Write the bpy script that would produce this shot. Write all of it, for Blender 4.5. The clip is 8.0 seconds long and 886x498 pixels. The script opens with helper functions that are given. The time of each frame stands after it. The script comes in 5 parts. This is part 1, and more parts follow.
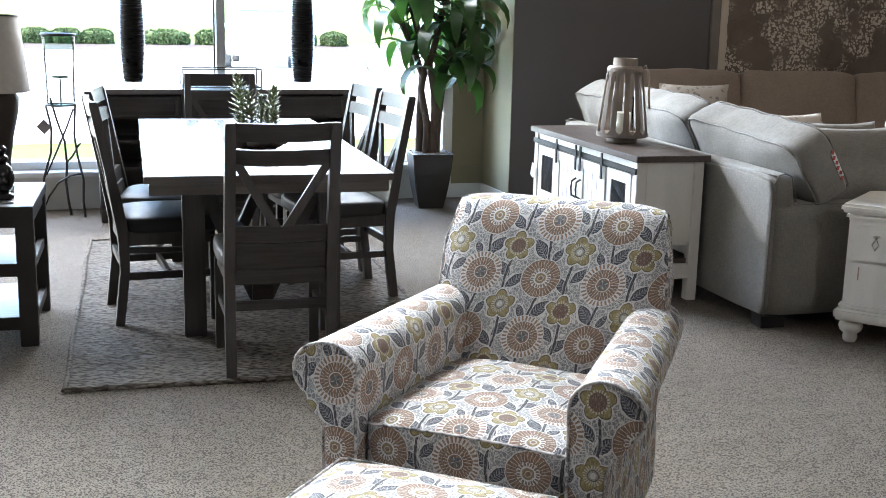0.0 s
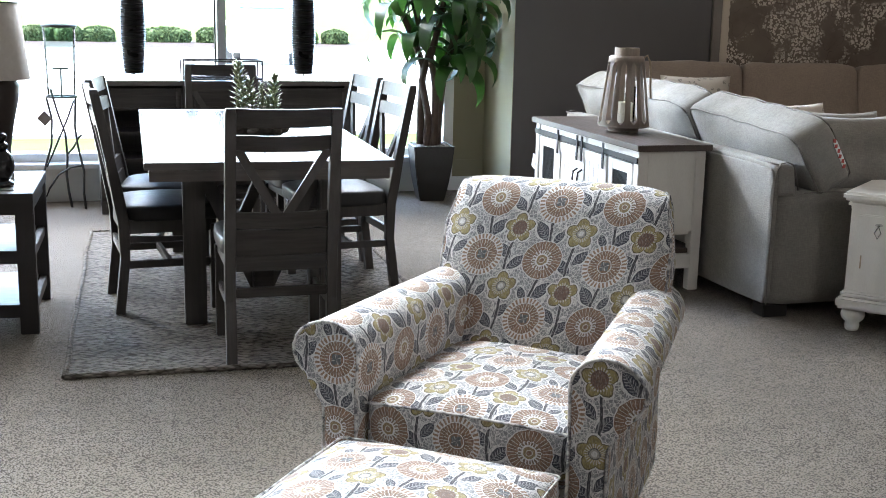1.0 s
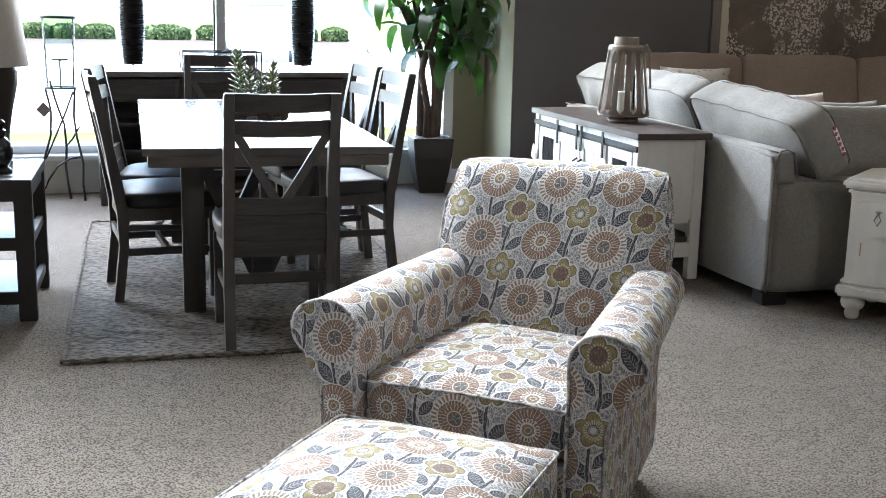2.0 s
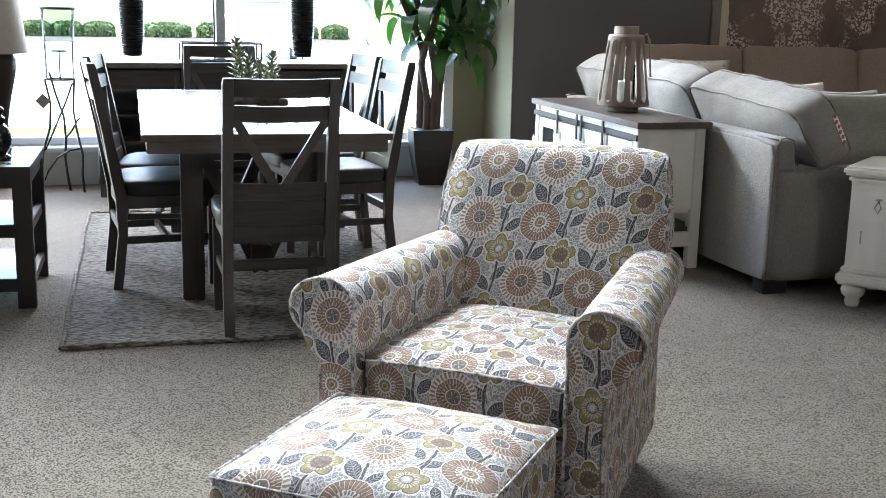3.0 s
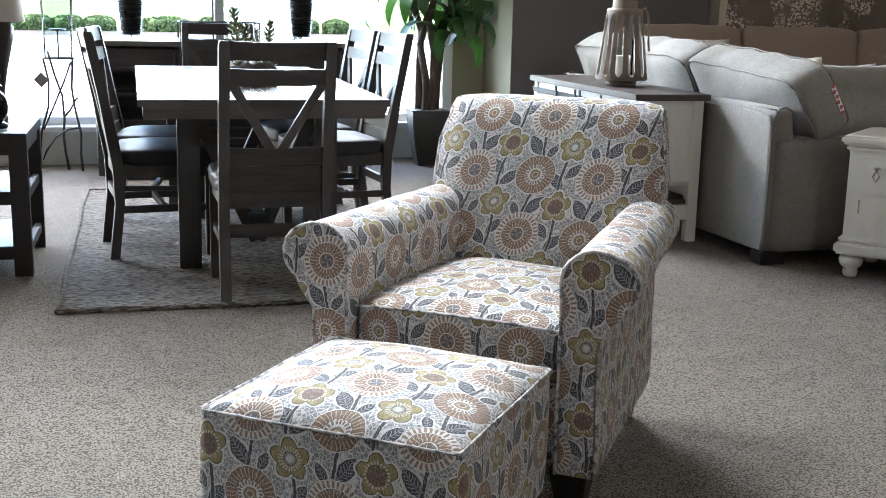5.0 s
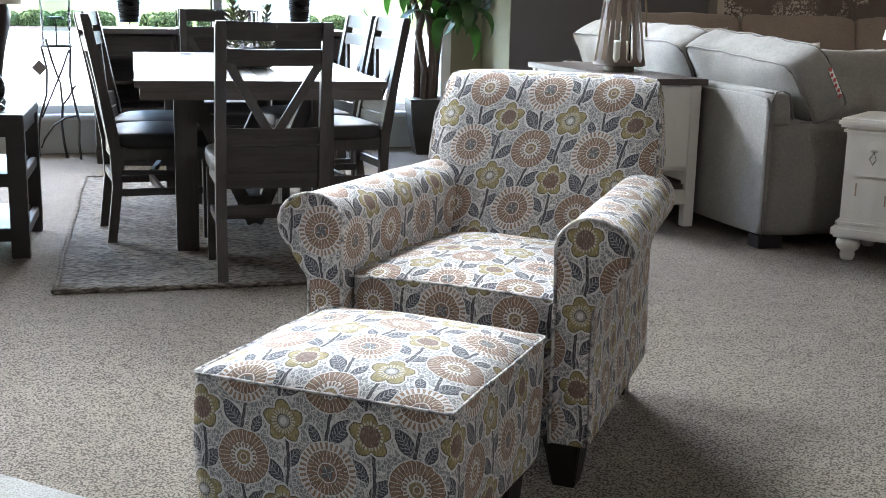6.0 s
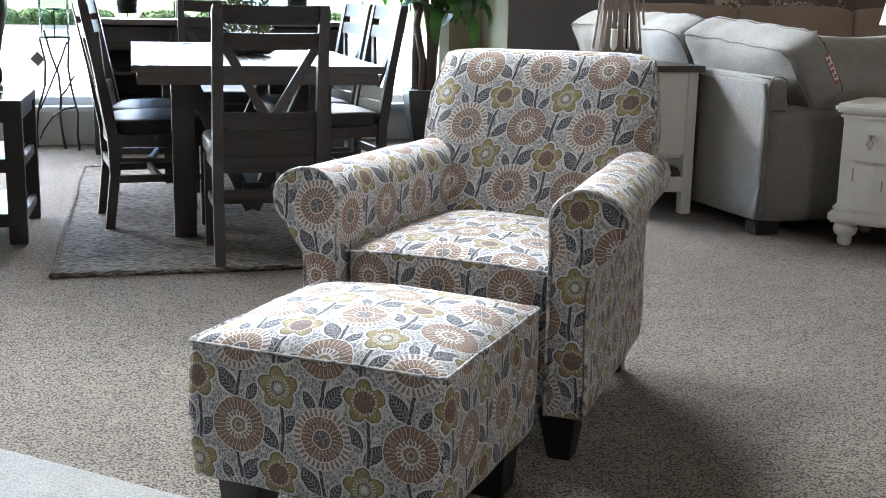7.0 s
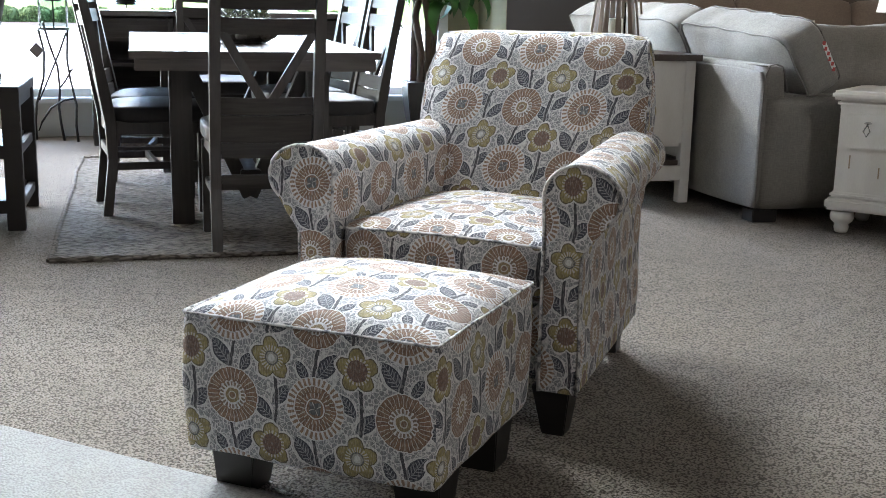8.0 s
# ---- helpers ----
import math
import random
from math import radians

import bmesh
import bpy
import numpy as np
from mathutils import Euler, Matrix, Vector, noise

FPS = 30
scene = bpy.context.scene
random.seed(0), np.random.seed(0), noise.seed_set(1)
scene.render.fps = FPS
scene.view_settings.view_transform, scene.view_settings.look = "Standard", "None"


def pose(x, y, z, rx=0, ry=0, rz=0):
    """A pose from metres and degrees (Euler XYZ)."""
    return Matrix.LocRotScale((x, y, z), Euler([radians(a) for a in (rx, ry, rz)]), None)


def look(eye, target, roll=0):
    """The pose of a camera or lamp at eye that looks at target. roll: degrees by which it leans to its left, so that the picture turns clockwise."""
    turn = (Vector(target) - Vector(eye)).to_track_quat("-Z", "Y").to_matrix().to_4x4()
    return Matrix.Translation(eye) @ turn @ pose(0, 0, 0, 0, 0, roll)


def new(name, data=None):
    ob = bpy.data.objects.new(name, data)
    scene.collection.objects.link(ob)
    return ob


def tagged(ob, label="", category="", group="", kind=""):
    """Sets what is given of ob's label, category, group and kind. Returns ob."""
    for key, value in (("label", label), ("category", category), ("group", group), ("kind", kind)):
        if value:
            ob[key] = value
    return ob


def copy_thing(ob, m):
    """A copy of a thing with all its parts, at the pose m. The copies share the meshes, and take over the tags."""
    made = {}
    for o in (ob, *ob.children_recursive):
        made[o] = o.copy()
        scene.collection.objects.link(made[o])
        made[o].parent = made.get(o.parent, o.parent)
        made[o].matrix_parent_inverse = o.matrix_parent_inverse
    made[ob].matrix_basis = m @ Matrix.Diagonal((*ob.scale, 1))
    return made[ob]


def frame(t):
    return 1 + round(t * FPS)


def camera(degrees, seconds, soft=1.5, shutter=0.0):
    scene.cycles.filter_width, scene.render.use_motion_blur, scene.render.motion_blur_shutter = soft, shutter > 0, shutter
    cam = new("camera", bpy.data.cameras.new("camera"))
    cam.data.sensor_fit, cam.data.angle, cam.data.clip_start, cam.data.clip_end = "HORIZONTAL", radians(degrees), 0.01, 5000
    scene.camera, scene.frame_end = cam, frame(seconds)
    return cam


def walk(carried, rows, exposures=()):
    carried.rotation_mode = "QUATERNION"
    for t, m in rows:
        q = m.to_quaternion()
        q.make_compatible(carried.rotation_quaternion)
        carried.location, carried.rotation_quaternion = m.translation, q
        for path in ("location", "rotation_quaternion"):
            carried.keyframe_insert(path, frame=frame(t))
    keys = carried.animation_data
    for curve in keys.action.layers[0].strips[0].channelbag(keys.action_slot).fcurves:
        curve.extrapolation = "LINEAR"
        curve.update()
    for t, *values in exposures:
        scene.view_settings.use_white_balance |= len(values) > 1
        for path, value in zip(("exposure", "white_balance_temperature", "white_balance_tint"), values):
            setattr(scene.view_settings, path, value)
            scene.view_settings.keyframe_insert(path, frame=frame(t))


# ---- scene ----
cam = camera(41.8, 8.0, soft=0.8)
PATH = [
    (0, (0.008, 0.223, 1.473), (0.004, 2.181, 1.064), 1.3),
    (0.5, (0.009, 0.224, 1.446), (0.004, 2.182, 1.037), 1.3),
    (1, (0.01, 0.225, 1.421), (0.004, 2.182, 1.011), 1.3),
    (1.5, (0.012, 0.223, 1.394), (0.006, 2.18, 0.983), 1.3),
    (3, (0.021, 0.221, 1.316), (0.014, 2.178, 0.903), 1.3),
    (3.5, (0.024, 0.217, 1.285), (0.016, 2.173, 0.871), 1.3),
    (4, (0.029, 0.213, 1.252), (0.021, 2.17, 0.837), 1.3),
    (4.5, (0.035, 0.208, 1.22), (0.026, 2.165, 0.805), 1.3),
    (6, (0.056, 0.186, 1.121), (0.047, 2.141, 0.702), 1.3),
    (6.5, (0.063, 0.178, 1.091), (0.054, 2.134, 0.671), 1.2),
    (7, (0.069, 0.168, 1.062), (0.06, 2.124, 0.642), 1.2),
    (7.5, (0.078, 0.159, 1.037), (0.068, 2.114, 0.615), 1.2),
    (8, (0.085, 0.149, 1.01), (0.075, 2.104, 0.589), 1.2),
]
walk(cam, [(t, look(eye, target, roll)) for t, eye, target, roll in PATH])

# ---- world and large lights ----
world = bpy.data.worlds.new("world")
scene.world = world
world.use_nodes = True
_nt = world.node_tree
_sky = _nt.nodes.new("ShaderNodeTexSky")
_sky.sky_type, _sky.sun_disc = "NISHITA", False
_sky.sun_elevation, _sky.sun_rotation = radians(60), radians(253)
_nt.links.new(_sky.outputs[0], _nt.nodes["Background"].inputs[0])
_nt.nodes["Background"].inputs[1].default_value = 0.155
SUN, DAY_TOP, DAY_FAR, FILL_ONE, FILL_TWO, FILL_THREE = 1.1, 11.0, 23.0, 2.7, 4.0, 1.5
scene.view_settings.exposure = 4.9


def lamp(name, kind, m, energy, colour, size=(1, 1), spread=180):
    data = bpy.data.lights.new(name, kind)
    data.energy, data.color = energy, colour
    if kind == "AREA":
        data.shape, data.size, data.size_y, data.spread = "RECTANGLE", *size, radians(spread)
    else:
        data.angle = radians(6)
    ob = new(name, data)
    ob.matrix_world = m
    return ob


lamp("sun", "SUN", look((0, 0, 30), (16, 5, 0)), SUN, (1.0, 0.96, 0.9))

# ---- frames of the plan ----
ROOM = 16.5                      # turn of the furniture, degrees
WALL = 19.0                      # turn of the window wall
CORNER = (0.28, 9.38)            # where window wall and side wall meet


def along(x, y, turn, u, v):
    c, s = math.cos(radians(turn)), math.sin(radians(turn))
    return x + u * c - v * s, y + u * s + v * c


# ---- node helpers ----
class Val:
    """A number in a node tree, with arithmetic."""

    def __init__(self, tree, sock):
        self.tree, self.sock = tree, sock

    def op(self, kind, *others):
        n = self.tree.nodes.new("ShaderNodeMath")
        n.operation = kind
        for i, o in enumerate((self, *others)):
            if isinstance(o, Val):
                self.tree.links.new(o.sock, n.inputs[i])
            else:
                n.inputs[i].default_value = o
        return Val(self.tree, n.outputs[0])

    def __add__(self, o): return self.op("ADD", o)
    def __sub__(self, o): return self.op("SUBTRACT", o)
    def __mul__(self, o): return self.op("MULTIPLY", o)
    def __truediv__(self, o): return self.op("DIVIDE", o)
    def floor(self): return self.op("FLOOR")
    def frac(self): return self.op("FRACT")
    def sin(self): return self.op("SINE")
    def abs(self): return self.op("ABSOLUTE")
    def sqrt(self): return self.op("SQRT")
    def less(self, o): return self.op("LESS_THAN", o)
    def more(self, o): return self.op("GREATER_THAN", o)
    def even(self): return (self * 0.5).frac().less(0.25)

    def step(self, low, high):
        n = self.tree.nodes.new("ShaderNodeMapRange")
        n.interpolation_type = "SMOOTHSTEP"
        self.tree.links.new(self.sock, n.inputs[0])
        n.inputs[1].default_value, n.inputs[2].default_value = low, high
        n.inputs[3].default_value, n.inputs[4].default_value = 0, 1
        return Val(self.tree, n.outputs[0])


def mix(tree, factor, a, b):
    n = tree.nodes.new("ShaderNodeMix")
    n.data_type = "RGBA"
    for i, v in ((0, factor), (6, a), (7, b)):
        if isinstance(v, Val):
            tree.links.new(v.sock, n.inputs[i])
        elif isinstance(v, bpy.types.NodeSocket):
            tree.links.new(v, n.inputs[i])
        else:
            n.inputs[i].default_value = v if i == 0 else (*v, 1)
    return n.outputs[2]


def start(name, rough=0.6, metal=0.0):
    m = bpy.data.materials.new(name)
    m.use_nodes = True
    b = m.node_tree.nodes["Principled BSDF"]
    b.inputs["Roughness"].default_value, b.inputs["Metallic"].default_value = rough, metal
    return m, m.node_tree, b


def coords(tree, kind="Object", scale=(1, 1, 1)):
    c, mp = tree.nodes.new("ShaderNodeTexCoord"), tree.nodes.new("ShaderNodeMapping")
    mp.inputs["Scale"].default_value = scale
    tree.links.new(c.outputs[kind], mp.inputs[0])
    return mp.outputs[0]


def noise_of(tree, where, scale, detail=4, rough=0.55):
    n = tree.nodes.new("ShaderNodeTexNoise")
    n.inputs["Scale"].default_value, n.inputs["Detail"].default_value, n.inputs["Roughness"].default_value = scale, detail, rough
    tree.links.new(where, n.inputs["Vector"])
    return Val(tree, n.outputs[0])


def voronoi_of(tree, where, scale, feature="F1", out=0):
    n = tree.nodes.new("ShaderNodeTexVoronoi")
    n.feature = feature
    n.inputs["Scale"].default_value = scale
    tree.links.new(where, n.inputs["Vector"])
    return Val(tree, n.outputs[out])


def relief(tree, b, height, strength, distance):
    n = tree.nodes.new("ShaderNodeBump")
    n.inputs["Strength"].default_value, n.inputs["Distance"].default_value = strength, distance
    tree.links.new(height.sock, n.inputs["Height"])
    tree.links.new(n.outputs[0], b.inputs["Normal"])


def plain(name, a, c=None, rough=0.6, metal=0.0, scale=8.0, stretch=(1, 1, 1), bump=0.15, fine=90.0, spread=(0.3, 0.7), vary=0.0, kind="Object"):
    """A surface of two tones at one scale and fine relief at another."""
    m, tree, b = start(name, rough, metal)
    w = coords(tree, kind, stretch)
    big, small = noise_of(tree, w, scale, 5), noise_of(tree, w, fine, 3)
    c = c or tuple(x * 0.75 for x in a)
    col = mix(tree, (big * 0.7 + small * 0.3).step(*spread), a, c)
    if vary:
        info = tree.nodes.new("ShaderNodeObjectInfo")
        col = mix(tree, Val(tree, info.outputs["Random"]) * vary, col, tuple(x * 0.45 for x in a))
    tree.links.new(col, b.inputs["Base Color"])
    rg = big * 0.25 + (rough - 0.12)
    tree.links.new(rg.sock, b.inputs["Roughness"])
    if bump:
        relief(tree, b, big * 0.4 + small * 0.6, bump, 0.004)
    return m


def wood(name, a, c, rough=0.45, axis=0, bump=0.25, vary=0.0, grain=1.0, lacquer=0.0):
    """Wood with its grain along one axis."""
    m, tree, b = start(name, rough)
    b.inputs["Coat Weight"].default_value, b.inputs["Coat Roughness"].default_value = lacquer, 0.16
    s = [14.0 * grain] * 3
    s[axis] = 0.9
    w = coords(tree, "Object", s)
    big, fine = noise_of(tree, w, 1.2, 6, 0.62), noise_of(tree, w, 6.0, 5, 0.6)
    patch = noise_of(tree, coords(tree), 2.2, 3)
    col = mix(tree, (big * 0.6 + fine * 0.4).step(0.32, 0.68), a, c)
    col = mix(tree, patch.step(0.4, 0.7) * 0.4, col, tuple(x * 0.7 for x in a))
    if vary:
        info = tree.nodes.new("ShaderNodeObjectInfo")
        col = mix(tree, Val(tree, info.outputs["Random"]) * vary, col, tuple(x * 0.4 for x in c))
    tree.links.new(col, b.inputs["Base Color"])
    tree.links.new((fine * 0.3 + (rough - 0.15)).sock, b.inputs["Roughness"])
    relief(tree, b, big * 0.5 + fine * 0.5, bump, 0.003)
    return m


def woven(name, a, c, scale=900.0, rough=0.9, bump=0.35):
    """Upholstery cloth: slubs in two directions."""
    m, tree, b = start(name, rough)
    s1 = noise_of(tree, coords(tree, "Object", (1, 1, 0.12)), scale * 0.35, 2)
    s2 = noise_of(tree, coords(tree, "Object", (0.12, 0.12, 1)), scale * 0.35, 2)
    big = noise_of(tree, coords(tree), 5.0, 4) * 0.6 + noise_of(tree, coords(tree), 16.0, 3) * 0.4
    tree.links.new(mix(tree, (s1 * 0.35 + s2 * 0.35 + big * 0.3).step(0.36, 0.64), a, c), b.inputs["Base Color"])
    b.inputs["Sheen Weight"].default_value = 0.15
    relief(tree, b, s1 + s2 + big * 3.5, bump, 0.004)
    return m


def floral(name):
    """Printed cloth: medallions, five-petalled flowers, leaves and stems on a crackled ground. UV in metres."""
    m, tree, b = start(name, 0.85)
    uv = coords(tree, "UV")
    wob = tree.nodes.new("ShaderNodeTexNoise")
    wob.inputs["Scale"].default_value = 60
    tree.links.new(uv, wob.inputs["Vector"])
    add = tree.nodes.new("ShaderNodeVectorMath")
    add.operation = "MULTIPLY_ADD"
    tree.links.new(wob.outputs["Color"], add.inputs[0])
    add.inputs[1].default_value = (0.006, 0.006, 0)
    tree.links.new(uv, add.inputs[2])
    sep = tree.nodes.new("ShaderNodeSeparateXYZ")
    tree.links.new(add.outputs[0], sep.inputs[0])
    u, v = Val(tree, sep.outputs[0]) - 0.003, Val(tree, sep.outputs[1]) - 0.003
    C, R = 0.184, 0.174

    def cell(du, dv):
        a, d = (u + (9 * C - du)) / C, (v + (9 * R - dv)) / R
        i, j = a.floor(), d.floor()
        x, y = (a.frac() - 0.5) * C, (d.frac() - 0.5) * R
        return x, y, (i + j).even(), (x * x + y * y).sqrt(), y.op("ARCTAN2", x)

    def layer(under, mask, colour):
        return mix(tree, mask, under, colour)

    cream, grey, tick = (0.70, 0.685, 0.68), (0.20, 0.205, 0.225), (0.60, 0.565, 0.52)
    navy, stem = (0.030, 0.034, 0.056), (0.036, 0.035, 0.048)
    fray = noise_of(tree, uv, 120, 2) * 0.005
    # ground: grey shards between pale cracks
    crack = voronoi_of(tree, add.outputs[0], 105, "DISTANCE_TO_EDGE")
    blot = noise_of(tree, uv, 42, 3)
    shard = mix(tree, noise_of(tree, uv, 190, 2).step(0.35, 0.65), grey, (0.33, 0.33, 0.35))
    col = mix(tree, crack.step(0.04, 0.09) * blot.step(0.30, 0.42), cream, shard)

    fx, fy, fe, fr, fa = cell(0.48 * C, R * 0.5)
    mx, my, me, mr, ma = cell(0.0, 0.0)
    petal = (fa * 2.5 + 0.6).sin().abs()
    lobe = petal * 0.0150 + 0.0300
    free = mr.more(0.046) * (fr - lobe).more(0.0)
    # leaves: place beside the stem, length, width, rise
    for du, dv, ox, oy, L, W, rise in ((0.0, R * 0.5, 0.026, 0.0, 0.035, 0.0165, 52), (0.0, R * 0.5, -0.030, -0.014, 0.023, 0.011, 60), (0.48 * C, 0.0, -0.021, 0.018, 0.028, 0.0135, 130), (0.48 * C, 0.0, 0.023, -0.012, 0.032, 0.015, 44)):
        x, y, e, r, a = cell(du, dv)
        k = e * 2.0 - 1.0
        c, d = math.cos(radians(rise)), math.sin(radians(rise))
        if ox < 0 and rise < 90:
            c = -c
        px, py = x * k - ox, y - oy
        p, q = px * c + py * d, py * c - px * d
        tip = (p + 0.003) / L
        body = q.abs() / ((tip * tip * -1.0 + 1.0).op("MAXIMUM", 0.0001) * W)
        inside = tip.abs().less(1.0)
        col = layer(col, body.less(1.45) * (p / (L * 1.16)).abs().less(1.0) * 0.85, cream)
        col = layer(col, body.less(1.0) * inside, navy)
        vein = ((p - q.abs() * 0.8) * 760.0).sin().more(0.66) * q.abs().more(0.0014) * body.less(0.76)
        rib = q.abs().less(0.0007) * body.less(0.8)
        col = layer(col, vein.op("MAXIMUM", rib) * inside * 0.62, (0.52, 0.52, 0.54))
    # stems, swaying from side to side
    sway = (v * (3.14159 / R)).sin()
    for du, size in ((0.0, 0.010), (0.48 * C, -0.011)):
        x = cell(du, 0)[0]
        off = (x - sway * size).abs()
        col = layer(col, off.less(0.0066) * free * 0.35, cream)
        col = layer(col, (off + fray * 0.3).less(0.0042) * free, stem)
    # yellow flowers, by turns with a brown heart and a small ringed eye
    ochre = mix(tree, noise_of(tree, uv, 60, 3).step(0.35, 0.65), (0.36, 0.29, 0.115), (0.25, 0.20, 0.080))
    edge = fr + fray * 0.5 - lobe
    col = layer(col, edge.less(0.0060), cream)
    col = layer(col, edge.less(0.0012), (0.115, 0.09, 0.045))
    col = layer(col, edge.less(-0.0016), ochre)
    col = layer(col, edge.less(-0.0016) * petal.less(0.10) * fr.more(0.022), (0.14, 0.11, 0.05))
    rays = (fa * 22.0).sin()
    umber = mix(tree, noise_of(tree, uv, 220, 2).step(0.4, 0.6), (0.20, 0.112, 0.078), (0.135, 0.078, 0.058))
    heart = layer(ochre, fr.less(0.0275) * rays.more(0.0), tick)
    heart = layer(heart, fr.less(0.0215), umber)
    eye = layer(ochre, fr.less(0.0255) * rays.more(0.15), tick)
    eye = layer(eye, fr.less(0.0145), (0.13, 0.12, 0.115))
    eye = layer(eye, fr.less(0.0115), (0.40, 0.38, 0.35))
    eye = layer(eye, (fr + fray).less(0.0100), (0.68, 0.67, 0.66))
    col = layer(col, fr.less(0.0275), mix(tree, fe, eye, heart))
    # medallions: ringed discs and sunbursts by turns
    rust = mix(tree, noise_of(tree, uv, 75, 3).step(0.35, 0.65), (0.285, 0.160, 0.100), (0.185, 0.105, 0.068))
    far = mr + fray
    s32, s20 = (ma * 32.0).sin(), (ma * 20.0).sin()
    sun = layer(cream, s32.more(0.0) * mr.more(0.047) * far.less(0.0635), (0.30, 0.19, 0.125))
    sun = layer(sun, far.less(0.0470), rust)
    sun = layer(sun, (mr - 0.0385).abs().less(0.0050) * s32.more(0.78), tick)
    sun = layer(sun, (mr - 0.0275).abs().less(0.0048) * s20.more(0.72), tick)
    sun = layer(sun, (mr - 0.0195).abs().less(0.0013), cream)
    sun = layer(sun, mr.less(((ma * 2.0).sin().abs() * 0.005) + 0.0105), (0.10, 0.105, 0.115))
    sun = layer(sun, mr.less(0.0135) * (ma * 4.0).sin().more(0.93), tick)
    disc = layer(cream, far.less(0.0580), rust)
    disc = layer(disc, (mr - 0.0430).abs().less(0.0105) * s32.more(0.86), tick)
    disc = layer(disc, mr.less((ma * 16.0).sin() * 0.0016 + 0.0295), cream)
    disc = layer(disc, (mr - 0.0238).abs().less(0.0042) * s20.more(-0.25), (0.215, 0.150, 0.105))
    disc = layer(disc, (mr + fray * 0.5).less(0.0165), (0.27, 0.195, 0.095))
    disc = layer(disc, (mr - 0.0075).abs().less(0.0011), tick)
    disc = layer(disc, mr.less(0.0058), rust)
    col = layer(col, far.less(me * 0.005 + 0.0605), mix(tree, me, disc, sun))
    thread = noise_of(tree, coords(tree, "UV", (1, 0.2, 1)), 900, 2)
    thread2 = noise_of(tree, coords(tree, "UV", (0.2, 1, 1)), 900, 2)
    col = layer(col, (thread + thread2).step(0.85, 1.2) * 0.22, (0.22, 0.21, 0.21))
    hatch = noise_of(tree, coords(tree, "UV", (1, 0.22, 1)), 430, 3)
    col = layer(col, hatch.step(0.50, 0.62) * 0.30, (0.09, 0.085, 0.085))
    col = layer(col, hatch.step(0.48, 0.36) * 0.22, (0.74, 0.72, 0.70))
    tree.links.new(col, b.inputs["Base Color"])
    b.inputs["Sheen Weight"].default_value = 0.1
    relief(tree, b, thread + thread2 + noise_of(tree, coords(tree), 9, 3) * 2.0, 0.3, 0.003)
    return m


def carpet_cloth(name, a, c, scale, depth, ribs=None, pits=0.85):
    """Looped pile: small knots with dark pits between, faintly mottled."""
    m, tree, b = start(name, 0.95)
    w = coords(tree, "Object", ribs or (1, 1, 1))
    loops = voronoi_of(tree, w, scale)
    tint = voronoi_of(tree, w, scale, out=1)
    big, mid = noise_of(tree, coords(tree), 0.9, 4), noise_of(tree, coords(tree), 9, 4)
    col = mix(tree, tint.step(0.0, 1.0) * 0.30 + mid.step(0.3, 0.7) * 0.30, a, c)
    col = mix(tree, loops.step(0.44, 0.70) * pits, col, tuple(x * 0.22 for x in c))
    col = mix(tree, big.step(0.4, 0.65) * 0.2, col, tuple(x * 0.85 for x in c))
    tree.links.new(col, b.inputs["Base Color"])
    relief(tree, b, loops * -1.0 + mid * 0.3, 0.9, depth)
    return m


def clear(name, colour=(1, 1, 1), mirror=0.05):
    """Thin window or vessel glass: straight through, with a little gloss."""
    m, tree, b = start(name)
    t, g, x = (tree.nodes.new("ShaderNode" + k) for k in ("BsdfTransparent", "BsdfGlossy", "MixShader"))
    t.inputs[0].default_value, g.inputs["Roughness"].default_value = (*colour, 1), 0.02
    f = tree.nodes.new("ShaderNodeFresnel")
    f.inputs[0].default_value = 1.05 + mirror
    tree.links.new(f.outputs[0], x.inputs[0])
    tree.links.new(t.outputs[0], x.inputs[1]), tree.links.new(g.outputs[0], x.inputs[2])
    tree.links.new(x.outputs[0], tree.nodes["Material Output"].inputs[0])
    return m


